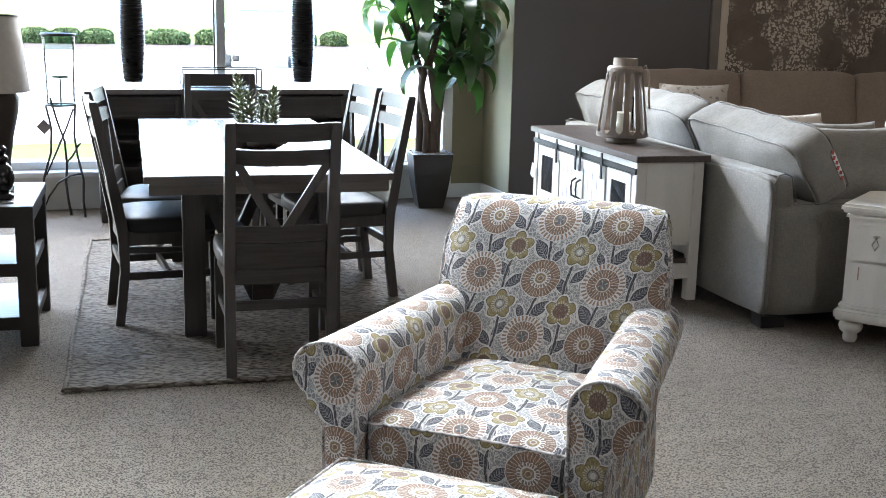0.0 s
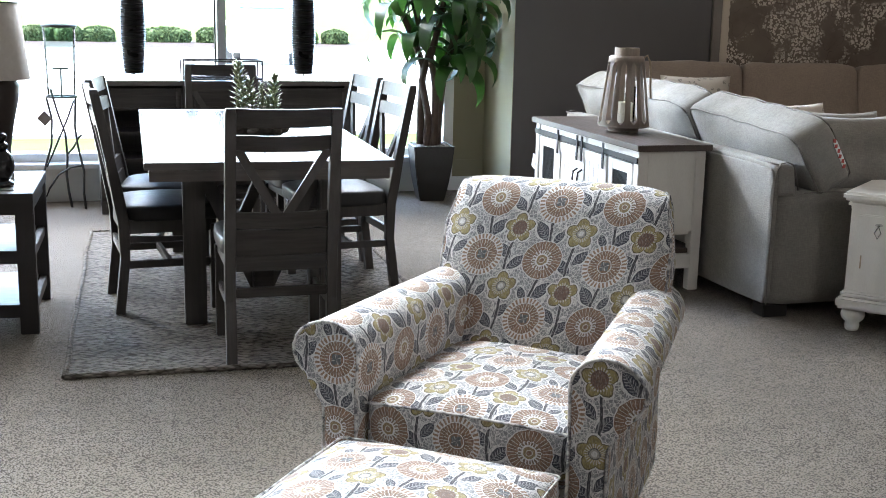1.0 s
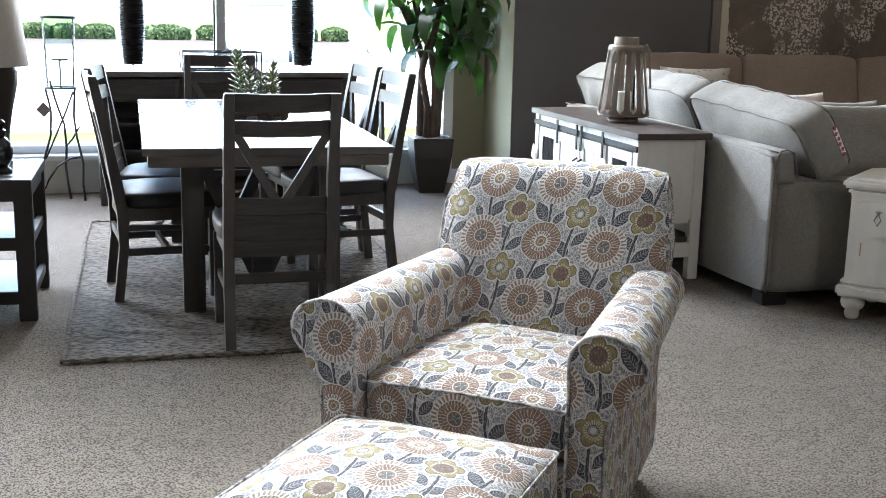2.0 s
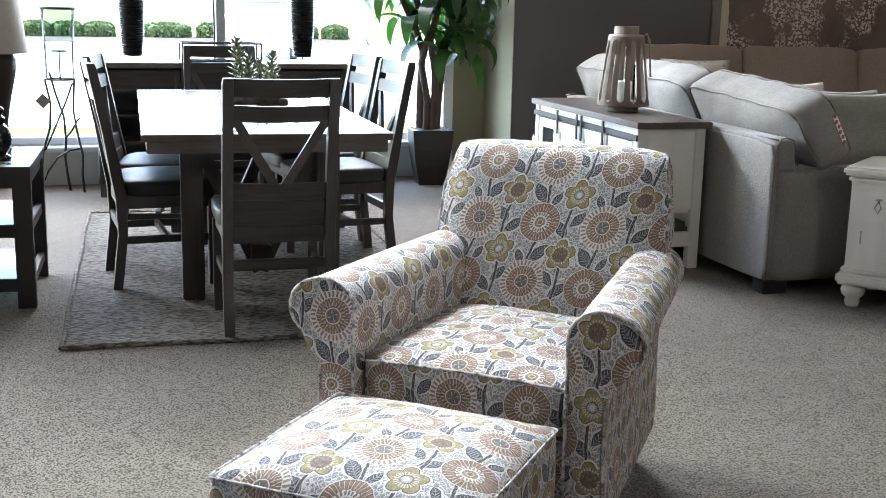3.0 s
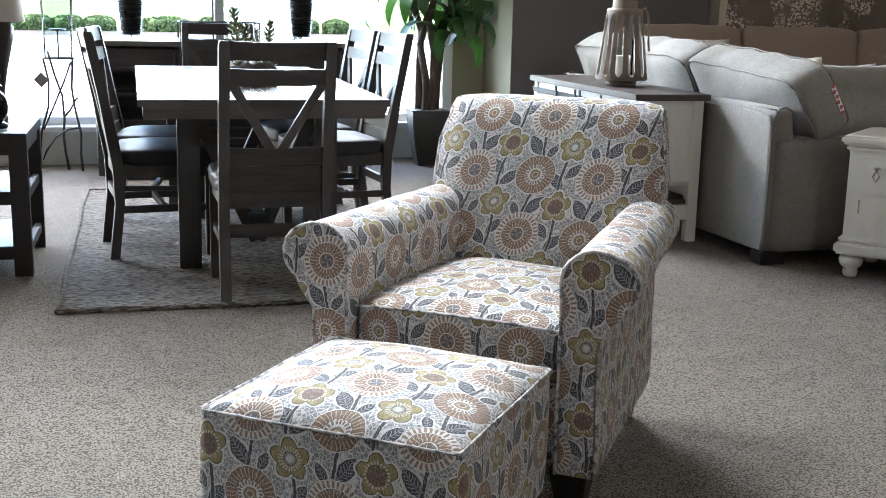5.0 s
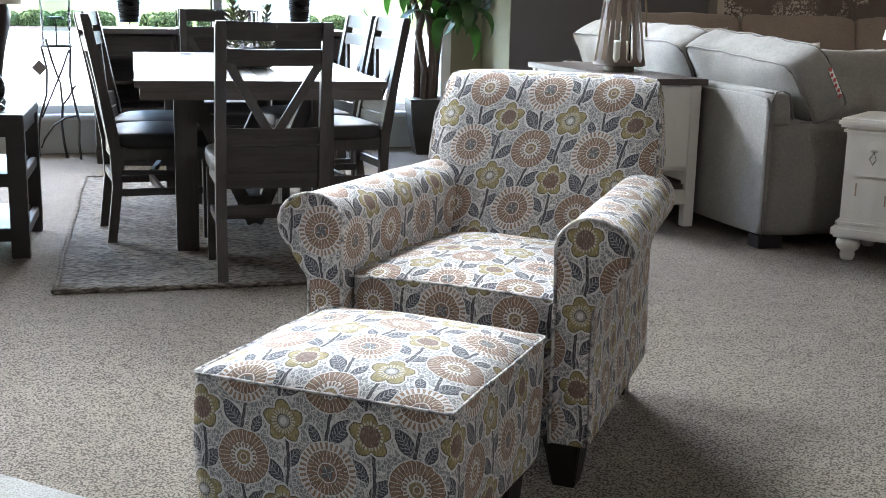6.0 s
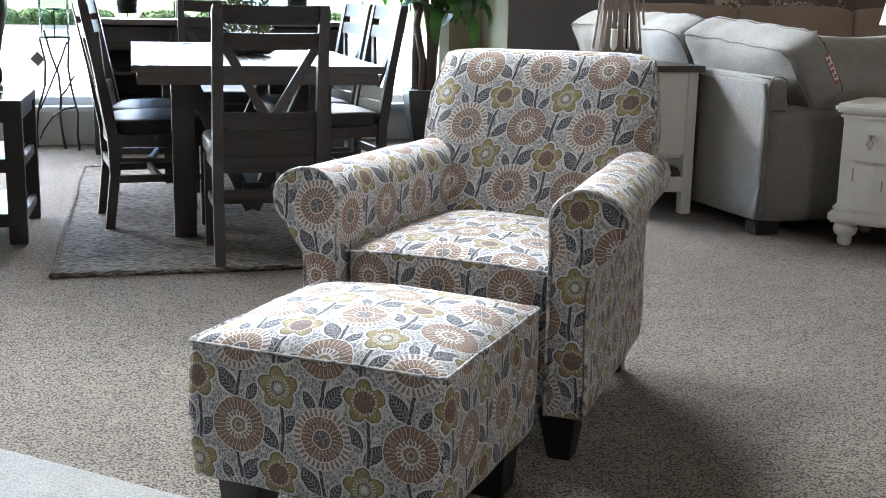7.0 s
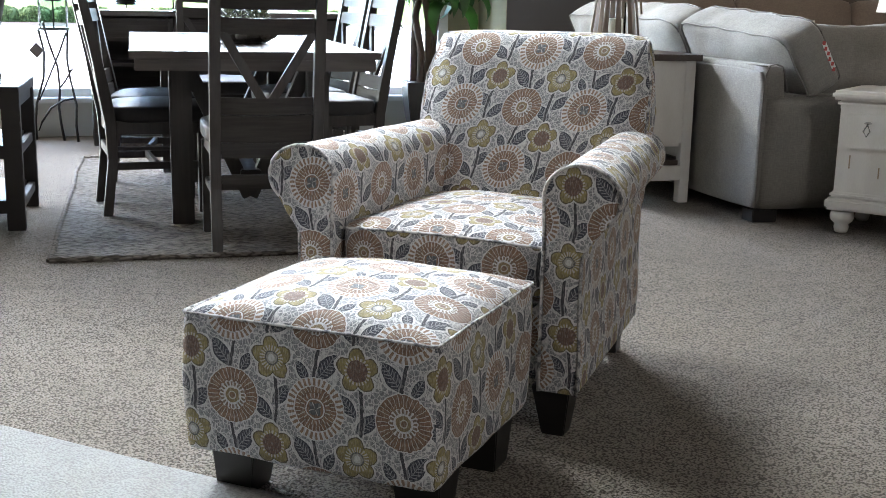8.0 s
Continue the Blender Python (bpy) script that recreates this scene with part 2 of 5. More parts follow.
M = dict(
    floral=floral("floral_cloth"),
    welt=plain("welt_cloth", (0.62, 0.60, 0.58), (0.10, 0.10, 0.115), 0.85, scale=45, bump=0.2, fine=300, spread=(0.42, 0.62)),
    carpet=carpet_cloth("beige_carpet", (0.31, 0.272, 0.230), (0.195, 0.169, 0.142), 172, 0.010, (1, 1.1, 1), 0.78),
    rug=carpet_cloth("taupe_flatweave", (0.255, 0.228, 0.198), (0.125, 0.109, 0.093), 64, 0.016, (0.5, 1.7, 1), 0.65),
    pale_rug=carpet_cloth("pale_rug_pile", (0.33, 0.325, 0.312), (0.23, 0.225, 0.215), 210, 0.004, (0.7, 1.2, 1), 0.25),
    dark_wood=wood("dark_stained_wood", (0.027, 0.024, 0.0228), (0.056, 0.049, 0.046), 0.46, 2),
    rail_wood=wood("dark_rail_wood", (0.030, 0.0275, 0.0265), (0.062, 0.056, 0.053), 0.46, 0),
    top_wood=wood("tabletop_wood", (0.050, 0.041, 0.036), (0.085, 0.070, 0.061), 0.32, 1, 0.06, 0.35, lacquer=1.0),
    apron_wood=wood("apron_wood", (0.048, 0.038, 0.033), (0.10, 0.082, 0.071), 0.45, 0),
    espresso=wood("espresso_wood", (0.012, 0.0095, 0.009), (0.019, 0.015, 0.014), 0.50, 0, 0.04),
    black_leg=plain("black_painted_leg", (0.014, 0.012, 0.012), rough=0.38, bump=0.05),
    leather=plain("charcoal_leather", (0.034, 0.034, 0.036), (0.025, 0.025, 0.027), 0.52, scale=6, bump=0.25, fine=260),
    grey_cloth=woven("light_grey_cloth", (0.222, 0.208, 0.187), (0.158, 0.148, 0.133), bump=0.4),
    grey_welt=woven("grey_welt", (0.17, 0.155, 0.142), (0.11, 0.10, 0.092)),
    brown_cloth=woven("tan_cloth", (0.285, 0.222, 0.178), (0.215, 0.166, 0.133)),
    white_paint=plain("distressed_white_paint", (0.70, 0.675, 0.63), (0.60, 0.57, 0.53), 0.5, scale=3, stretch=(3, 3, 0.8), bump=0.1),
    console_top=wood("brown_plank_top", (0.044, 0.031, 0.026), (0.072, 0.053, 0.045), 0.38, 1, 0.15),
    iron=plain("black_iron", (0.02, 0.02, 0.021), (0.035, 0.033, 0.032), 0.5, 0.6, bump=0.2),
    mesh_panel=plain("dark_wire_mesh", (0.03, 0.03, 0.03), rough=0.6, bump=0.3, fine=200),
    lantern=wood("greywashed_wood", (0.175, 0.140, 0.113), (0.25, 0.205, 0.168), 0.6, 2),
    wax=plain("ivory_wax", (0.86, 0.82, 0.73), (0.82, 0.78, 0.68), 0.5, bump=0.02),
    rope=woven("jute_rope", (0.35, 0.28, 0.20), (0.24, 0.18, 0.12)),
    vase=plain("black_glaze", (0.010, 0.010, 0.011), (0.018, 0.018, 0.019), 0.3, bump=0.1, fine=60),
    shade=plain("linen_shade", (0.50, 0.46, 0.42), (0.45, 0.41, 0.37), 0.9, scale=40, bump=0.1, fine=400),
    gloss_black=plain("black_ceramic", (0.012, 0.012, 0.013), rough=0.16, bump=0.02),
    lamp_body=plain("brown_lamp_body", (0.035, 0.025, 0.022), rough=0.42),
    pot=plain("dark_bronze_pot", (0.014, 0.013, 0.012), (0.024, 0.022, 0.020), 0.36, scale=5, bump=0.08),
    moss=carpet_cloth("dry_moss", (0.33, 0.29, 0.24), (0.20, 0.17, 0.13), 60, 0.02),
    bark=plain("cane_bark", (0.11, 0.072, 0.055), (0.06, 0.04, 0.03), 0.8, scale=20, stretch=(1, 1, 0.3), bump=0.5),
    succulent=plain("succulent_leaf", (0.14, 0.17, 0.062), (0.065, 0.09, 0.036), 0.5, scale=20, vary=0.3),
    driftwood=plain("grey_driftwood", (0.13, 0.115, 0.105), (0.035, 0.028, 0.024), 0.8, scale=14, bump=0.6),
    wall_grey=plain("charcoal_wall_paint", (0.108, 0.101, 0.103), (0.099, 0.092, 0.094), 0.75, scale=1.5, bump=0.06, fine=220),
    wall_olive=plain("olive_wall_paint", (0.285, 0.252, 0.165), (0.265, 0.235, 0.153), 0.75, scale=1.5, bump=0.06, fine=220),
    wall_white=plain("off_white_paint", (0.66, 0.65, 0.61), (0.61, 0.60, 0.56), 0.7, scale=1.5, bump=0.06, fine=220),
    wall_taupe=plain("taupe_wall_paint", (0.17, 0.16, 0.155), (0.155, 0.145, 0.14), 0.8, scale=1.5, bump=0.06, fine=220),
    trim=plain("white_trim_paint", (0.78, 0.78, 0.76), (0.72, 0.72, 0.70), 0.45, scale=2, bump=0.03),
    alu=plain("window_aluminium", (0.46, 0.47, 0.47), (0.40, 0.41, 0.41), 0.45, 0.2, bump=0.03),
    ceiling=plain("dark_open_ceiling", (0.22, 0.22, 0.215), (0.18, 0.18, 0.175), 0.9, scale=3, bump=0.2, fine=300),
    glass=clear("clear_glass", (0.97, 0.985, 0.98)),
    vessel=clear("vessel_glass", (0.95, 0.975, 0.97), 0.12),
    tinted=clear("green_tinted_glass", (0.80, 0.90, 0.87), 0.12),
    chrome=plain("chrome", (0.7, 0.7, 0.7), rough=0.2, metal=1.0, bump=0),
    tag=plain("paper_tag", (0.75, 0.75, 0.72), rough=0.7, bump=0.02),
    grey_tag=plain("grey_card_tag", (0.10, 0.09, 0.085), rough=0.6, bump=0.02),
    red=plain("red_print", (0.45, 0.08, 0.07), rough=0.6, bump=0.02),
    concrete=plain("sunlit_concrete", (0.55, 0.54, 0.51), (0.48, 0.47, 0.44), 0.85, scale=0.6, bump=0.2, fine=30),
    grass=plain("lawn", (0.040, 0.062, 0.009), (0.062, 0.080, 0.016), 0.9, scale=1.2, bump=0.5, fine=40),
    mulch=plain("bark_mulch", (0.022, 0.015, 0.012), (0.055, 0.042, 0.035), 0.95, scale=6, bump=0.8, fine=25),
    hedge=plain("hedge_leaf", (0.050, 0.066, 0.022), (0.024, 0.036, 0.014), 0.6, scale=10, vary=0.3),
    car=plain("white_car_paint", (0.45, 0.50, 0.50), (0.43, 0.48, 0.48), 0.25, 0.0, bump=0),
    car_glass=plain("car_glass", (0.05, 0.09, 0.085), rough=0.08, bump=0),
    tyre=plain("tyre_rubber", (0.03, 0.03, 0.03), rough=0.8),
    frame_taupe=plain("taupe_frame_paint", (0.20, 0.172, 0.150), (0.165, 0.142, 0.124), 0.6, scale=6, bump=0.1),
    board=plain("table_board", (0.2, 0.2, 0.2), rough=0.2),
)


def _canvas():
    """Painted canvas: pale blossoms in drifts on umber, with a bare deckled border."""
    m, tree, b = start("blossom_canvas", 0.8)
    w = coords(tree, "Object")
    sep = tree.nodes.new("ShaderNodeSeparateXYZ")
    tree.links.new(w, sep.inputs[0])
    x, z = Val(tree, sep.outputs[0]), Val(tree, sep.outputs[2])
    drift = noise_of(tree, w, 2.6, 3) * 0.75 + noise_of(tree, w, 9.0, 2) * 0.25
    petals = voronoi_of(tree, w, 34).less(0.43) * drift.step(0.47, 0.55) * noise_of(tree, w, 70, 2).step(0.34, 0.44)
    small = voronoi_of(tree, w, 55).less(0.36) * drift.step(0.46, 0.54)
    ground = mix(tree, noise_of(tree, w, 1.6, 5).step(0.35, 0.65), (0.095, 0.070, 0.055), (0.165, 0.130, 0.106))
    col = mix(tree, petals.op("MAXIMUM", small) * (noise_of(tree, w, 40, 2) * 0.5 + 0.55), ground, (0.64, 0.57, 0.49))
    twig = (noise_of(tree, w, 3.5, 2) - 0.5).abs().less(0.0022)
    col = mix(tree, twig * 0.5, col, (0.05, 0.035, 0.028))
    ragged = noise_of(tree, w, 22, 3) * 0.03
    edge = (x.abs() + ragged).more(0.760).op("MAXIMUM", (z + ragged).more(0.572))
    col = mix(tree, edge, col, (0.50, 0.43, 0.35))
    tree.links.new(col, b.inputs["Base Color"])
    relief(tree, b, noise_of(tree, w, 300, 2), 0.2, 0.002)
    return m


def _sprig_cloth():
    """Cream pillow cloth with a scattered grey sprig print."""
    m, tree, b = start("sprig_print_cloth", 0.9)
    w = coords(tree)
    blots = voronoi_of(tree, w, 22).less(0.38) * noise_of(tree, w, 45, 3).step(0.4, 0.55)
    weave = noise_of(tree, w, 420, 2)
    col = mix(tree, weave.step(0.35, 0.65) * 0.4, (0.52, 0.47, 0.42), (0.40, 0.36, 0.32))
    tree.links.new(mix(tree, blots * 0.8, col, (0.19, 0.17, 0.165)), b.inputs["Base Color"])
    relief(tree, b, weave, 0.3, 0.002)
    return m


M["canvas"] = _canvas()
def _leaf():
    """Glossy strap leaf that lets some light through, with a paler midrib."""
    m = plain("strap_leaf", (0.022, 0.052, 0.014), (0.011, 0.028, 0.009), 0.40, scale=14, bump=0.1, vary=0.5)
    tree = m.node_tree
    thin, both = tree.nodes.new("ShaderNodeBsdfTranslucent"), tree.nodes.new("ShaderNodeMixShader")
    thin.inputs[0].default_value, both.inputs[0].default_value = (0.08, 0.24, 0.03, 1), 0.18
    tree.links.new(tree.nodes["Principled BSDF"].outputs[0], both.inputs[1]), tree.links.new(thin.outputs[0], both.inputs[2])
    tree.links.new(both.outputs[0], tree.nodes["Material Output"].inputs[0])
    return m


M["pillow"] = _sprig_cloth()
M["leaf"] = _leaf()
for k in ("grass", "mulch", "hedge", "concrete", "carpet", "rug"):
    M[k].node_tree.nodes["Principled BSDF"].inputs["Specular IOR Level"].default_value = 0.08
M["rail_wood"].node_tree.nodes["Principled BSDF"].inputs["Specular IOR Level"].default_value = 0.22
M["leather"].node_tree.nodes["Principled BSDF"].inputs["Specular IOR Level"].default_value = 0.3
M["top_wood"].node_tree.nodes["Principled BSDF"].inputs["Specular IOR Level"].default_value = 0.8


# ---- mesh helpers ----
def thing(name, m, label="", category="", group="", kind=""):
    ob = new(name)
    ob.empty_display_size = 0.1
    ob.matrix_world = m
    return tagged(ob, label, category, group, kind)


def part(name, bm, material, parent=None, label="", smooth=False):
    me = bpy.data.meshes.new(name)
    if smooth:
        for f in bm.faces:
            f.smooth = True
    bm.normal_update()
    bm.to_mesh(me)
    bm.free()
    me.materials.append(M[material] if isinstance(material, str) else material)
    ob = new(name, me)
    if parent:
        ob.parent = parent
    return tagged(ob, label)


def again(ob, m, parent=None):
    o = bpy.data.objects.new(ob.name.split(".")[0], ob.data)
    scene.collection.objects.link(o)
    o.parent = parent or ob.parent
    o.matrix_basis = m
    return o


def block(size, at=(0, 0, 0), bevel=0.004, turn=None, bm=None, seg=2):
    """A box with rounded edges, about its middle."""
    own = bmesh.new()
    bmesh.ops.create_cube(own, size=1)
    for v in own.verts:
        v.co = Vector([v.co[i] * size[i] for i in range(3)])
    if bevel:
        bmesh.ops.bevel(own, geom=own.edges[:], offset=min(bevel, min(size) * 0.45), segments=seg, affect="EDGES")
    own.transform(Matrix.Translation(at) @ (turn or Matrix.Identity(4)))
    return join(bm, own)


def join(bm, own):
    if bm is None:
        return own
    me = bpy.data.meshes.new("tmp")
    own.to_mesh(me)
    own.free()
    bm.from_mesh(me)
    bpy.data.meshes.remove(me)
    return bm


def turned(profile, segments=24, at=(0, 0, 0), bm=None, closed=True):
    """A turned body from (radius, height) pairs."""
    own = bmesh.new()
    rings = []
    for r, z in profile:
        rings.append([own.verts.new((at[0] + r * math.cos(2 * math.pi * k / segments), at[1] + r * math.sin(2 * math.pi * k / segments), at[2] + z)) for k in range(segments)])
    for a, c in zip(rings, rings[1:]):
        for k in range(segments):
            own.faces.new((a[k], a[(k + 1) % segments], c[(k + 1) % segments], c[k]))
    if closed:
        own.faces.new(rings[0][::-1]), own.faces.new(rings[-1])
    return join(bm, own)


def tube(points, radius, sides=8, bm=None, ring=False):
    """A round bar along points; radius may be a list."""
    own = bmesh.new()
    pts = [Vector(p) for p in points]
    n = len(pts)
    rows = []
    for i, p in enumerate(pts):
        if ring:
            d = pts[(i + 1) % n] - pts[i - 1]
        else:
            d = pts[min(i + 1, n - 1)] - pts[max(i - 1, 0)]
        d.normalize()
        up = Vector((0, 0, 1)) if abs(d.z) < 0.9 else Vector((0, 1, 0))
        a = d.cross(up).normalized()
        c = d.cross(a).normalized()
        r = radius[i] if isinstance(radius, (list, tuple)) else radius
        rows.append([own.verts.new(p + (a * math.cos(2 * math.pi * k / sides) + c * math.sin(2 * math.pi * k / sides)) * r) for k in range(sides)])
    pairs = list(zip(rows, rows[1:])) + ([(rows[-1], rows[0])] if ring else [])
    for a, c in pairs:
        for k in range(sides):
            own.faces.new((a[k], a[(k + 1) % sides], c[(k + 1) % sides], c[k]))
    if not ring:
        own.faces.new(rows[0][::-1]), own.faces.new(rows[-1])
    bmesh.ops.recalc_face_normals(own, faces=own.faces[:])
    return join(bm, own)


def soft_box(size, at=(0, 0, 0), cuts=9, square=7.0, puff=(0, 0, 0), seed=0.0, lumps=0.004, fn=None):
    """A stuffed block: rounded corners, bulging faces, slight lumps."""
    bm = bmesh.new()
    bmesh.ops.create_cube(bm, size=2)
    bmesh.ops.subdivide_edges(bm, edges=bm.edges[:], cuts=cuts, use_grid_fill=True)
    for v in bm.verts:
        q = v.co.copy()
        k = max(abs(c) for c in q) / (sum(abs(c) ** square for c in q) ** (1 / square))
        s = [(1 - q[(i + 1) % 3] ** 2) * (1 - q[(i + 2) % 3] ** 2) for i in range(3)]
        p = Vector([q[i] * k * (size[i] / 2 + puff[i] * s[i]) for i in range(3)])
        p += noise.noise_vector(p * 7 + Vector((seed, seed, 0))) * lumps
        if fn:
            p = fn(p)
        v.co = p + Vector(at)
    return bm


def print_uv(bm, shift=(0, 0), swap=False):
    """UV in metres by the side that a face looks to."""
    lay = bm.loops.layers.uv.verify()
    bm.normal_update()
    for f in bm.faces:
        n = [abs(c) for c in f.normal]
        for l in f.loops:
            x, y, z = l.vert.co
            a = (y, z) if n[0] > 0.75 and n[0] > n[1] else ((x, y) if n[2] > 0.62 else (x, z))
            l[lay].uv = (a[0] + shift[0], a[1] + shift[1])
    return bm


def pillow_mesh(w, h, t, seed=0.0):
    """A knife-edged cushion, standing, w wide and h high."""
    bm = bmesh.new()
    n = 12
    for side in (1, -1):
        g = [[None] * (n + 1) for _ in range(n + 1)]
        for i in range(n + 1):
            for j in range(n + 1):
                x, z = 2 * i / n - 1, 2 * j / n - 1
                d = max(0.0, (1 - x ** 4) * (1 - z ** 4)) ** 0.55
                px, pz = x * w / 2 * (1 - 0.07 * (1 - z * z) * abs(x) ** 3), z * h / 2 * (1 - 0.07 * (1 - x * x) * abs(z) ** 3)
                y = side * (t / 2 * d + 0.004)
                o = noise.noise(Vector((px * 9 + seed, pz * 9, side))) * 0.006 * d
                g[i][j] = bm.verts.new((px, y + o, pz))
        for i in range(n):
            for j in range(n):
                q = (g[i][j], g[i + 1][j], g[i + 1][j + 1], g[i][j + 1])
                bm.faces.new(q if side < 0 else q[::-1])
    bmesh.ops.remove_doubles(bm, verts=bm.verts[:], dist=0.009)
    return bm


# ---- the room ----
def slab(name, size, at, m, material, label, bevel=0.0):
    ob = part(name, block(size, at, bevel), material)
    ob.matrix_world = m
    return tagged(ob, label, kind="structure")


HIGH = 3.6
wall_m = pose(CORNER[0], CORNER[1], 0, 0, 0, WALL)     # x along the window wall, y outwards
SILL, HEAD, JAMB, LEFT_END, T = 0.24, 3.3, -0.29, -8.4, 0.22
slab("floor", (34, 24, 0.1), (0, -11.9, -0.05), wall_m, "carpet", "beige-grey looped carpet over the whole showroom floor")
# unseen ceiling, added to keep the sky out; grey to limit bounce
slab("ceiling", (34, 24.2, 0.15), (0, -11.9, HIGH + 0.075), wall_m, "ceiling", "plain grey ceiling, unseen, added over the showroom")
# unseen wall end, added to block light leaking in beside the window
slab("wall_north_end", (2.2, T, HIGH), (LEFT_END - 1.1, T / 2, HIGH / 2), wall_m, "wall_white", "unseen off-white wall added past the display window")
slab("wall_north", (LEFT_END * -1 + 0.0, T, SILL), (LEFT_END / 2, T / 2, SILL / 2), wall_m, "wall_white", "low off-white wall under the display window")
slab("wall_north_head", (-LEFT_END, T, HIGH - HEAD), (LEFT_END / 2, T / 2, (HIGH + HEAD) / 2), wall_m, "wall_white", "off-white wall over the display window")
slab("wall_north_pier", (-JAMB + T, T, HEAD - SILL), (JAMB / 2 + T / 2, T / 2, (HEAD + SILL) / 2), wall_m, "wall_olive", "olive painted wall beside the display window")
slab("wall_north_foot", (-JAMB, 0.012, SILL), (JAMB / 2, -0.006, SILL / 2), wall_m, "wall_olive", "olive painted wall foot beside the window")
# side wall: from the corner towards the room, then the dark wall
SIDE = 0.58
cx, cy = along(CORNER[0], CORNER[1], WALL, 0, -SIDE)
slab("wall_side", (T, SIDE, HIGH), (T / 2, -SIDE / 2, HIGH / 2), wall_m, "wall_olive", "olive painted return wall with white baseboard")
DARK = 9.0
dark_m = pose(cx, cy, 0, 0, 0, DARK)
slab("wall_east", (8.6, T, HIGH), (4.3 + 0.004, T / 2 - 0.004, HIGH / 2), dark_m, "wall_grey", "charcoal grey painted wall behind the tan sofa")
slab("baseboard", (-JAMB - 0.02, 0.018, 0.11), (JAMB / 2, -0.021, 0.055), wall_m, "trim", "white moulded baseboard", 0.004)
slab("baseboard", (0.018, SIDE - 0.03, 0.11), (-0.009, -SIDE / 2 - 0.01, 0.055), wall_m, "trim", "white moulded baseboard", 0.004)
# unseen walls added to close the room, dark so they bounce little light
slab("wall_right", (0.2, 22, HIGH), (8.6, 0, HIGH / 2), pose(0, 0, 0), "wall_taupe", "unseen taupe wall added to close the showroom")
slab("wall_left", (0.2, 20.4, HIGH), (-9.0, -1, HIGH / 2), pose(0, 0, 0), "wall_taupe", "unseen taupe wall added to close the showroom")
slab("wall_south", (18, 0.2, HIGH), (0, -8.0, HIGH / 2), pose(0, 0, 0), "wall_taupe", "unseen taupe wall added to close the showroom")
# daylight in the part of the window that lies past the view
gx, gy = along(CORNER[0], CORNER[1], WALL, -6.0, -0.03)
gx2, gy2 = along(CORNER[0], CORNER[1], WALL, -6.0, -5)
lamp("daylight_far_pane", "AREA", look((gx, gy, 1.5), (gx2, gy2, 1.1)), DAY_FAR, (1.0, 0.98, 0.95), (3.6, 2.4))
ux, uy = along(*CORNER, WALL, -1.75, 0.02)
lamp("daylight_upper_pane", "AREA", look((ux, uy, HEAD - 0.32), (0.6, 3.0, 0.0)), DAY_TOP, (0.94, 0.975, 1.0), (2.9, 0.5), 125)
# added fill lamps without fixtures at ceiling height, over and behind the armchair
lamp("ceiling_panel", "AREA", look((-0.8, 4.3, HIGH - 0.02), (-0.05, 2.5, 0.3)), FILL_ONE, (0.88, 0.95, 1.0), (1.1, 1.1), 72)
lamp("ceiling_panel", "AREA", look((3.4, -0.8, HIGH - 0.02), (0.4, 2.4, 0.2)), FILL_TWO, (1.0, 0.98, 0.95), (1.2, 1.2))
lamp("ceiling_panel", "AREA", look((3.0, 6.3, HIGH - 0.02), (2.6, 7.2, 0)), FILL_THREE, (1.0, 0.87, 0.75), (1.2, 1.2))

# window
window = thing("window_1", wall_m, "tall aluminium-framed display window with clear panes", kind="structure")
part("window_sill", block((-LEFT_END + JAMB, 0.30, 0.035), ((LEFT_END + JAMB) / 2, 0.075, SILL + 0.018), 0.006), "trim", window)
part("window_frame", block((-LEFT_END + JAMB, 0.06, 0.055), ((LEFT_END + JAMB) / 2, 0.11, SILL + 0.064), 0.004), "trim", window)
part("window_frame", block((-LEFT_END + JAMB, 0.06, 0.06), ((LEFT_END + JAMB) / 2, 0.11, HEAD - 0.03), 0.004), "trim", window)
MULL = [-2.03, -3.95, -6.2]
stops = [JAMB - 0.03] + MULL + [LEFT_END]
part("jamb", block((0.055, 0.26, HEAD - SILL), (JAMB - 0.0275, 0.09, (HEAD + SILL) / 2), 0.004), "trim", window)
part("jamb", block((0.03, 0.02, HEAD), (JAMB + 0.014, -0.012, HEAD / 2), 0.003), "trim", window, "white window casing")
for u in MULL:
    part("mullion", block((0.062, 0.11, HEAD - SILL - 0.14), (u, 0.11, (HEAD + SILL) / 2 + 0.03), 0.003), "alu", window, "grey aluminium mullion")
    part("glazing_bead", block((0.012, 0.02, HEAD - SILL - 0.14), (u - 0.041, 0.112, (HEAD + SILL) / 2 + 0.03), 0.002), "iron", window)
for a, c in zip(stops, stops[1:]):
    p = part("pane", block((abs(a - c) - 0.08, 0.006, HEAD - SILL - 0.15), ((a + c) / 2, 0.125, (HEAD + SILL) / 2 + 0.03), 0), "glass", window)
    p.visible_shadow = False

# ---- outside ----
ground_m = wall_m.copy()
slab("ground", (400, 400, 0.2), (0, 200.3, -0.30), ground_m, "grass", "bright sunlit lawn reaching to the horizon")
slab("pavement", (160, 21.6, 0.06), (0, 5.7 + 10.8, -0.19), ground_m, "concrete", "pale sunlit concrete car park")
slab("kerb", (160, 0.18, 0.20), (0, 27.3, -0.10), ground_m, "concrete", "pale concrete kerb", 0.02)
slab("planting_bed", (160, 6.8, 0.18), (0, 30.8, -0.09), ground_m, "mulch", "bark mulch bed along the car park")
slab("bank", (300, 60, 0.2), (0, 30, -0.1), ground_m @ pose(0, 34.0, -0.02, 2.0, 0, 0), "grass", "gently rising sunlit lawn")


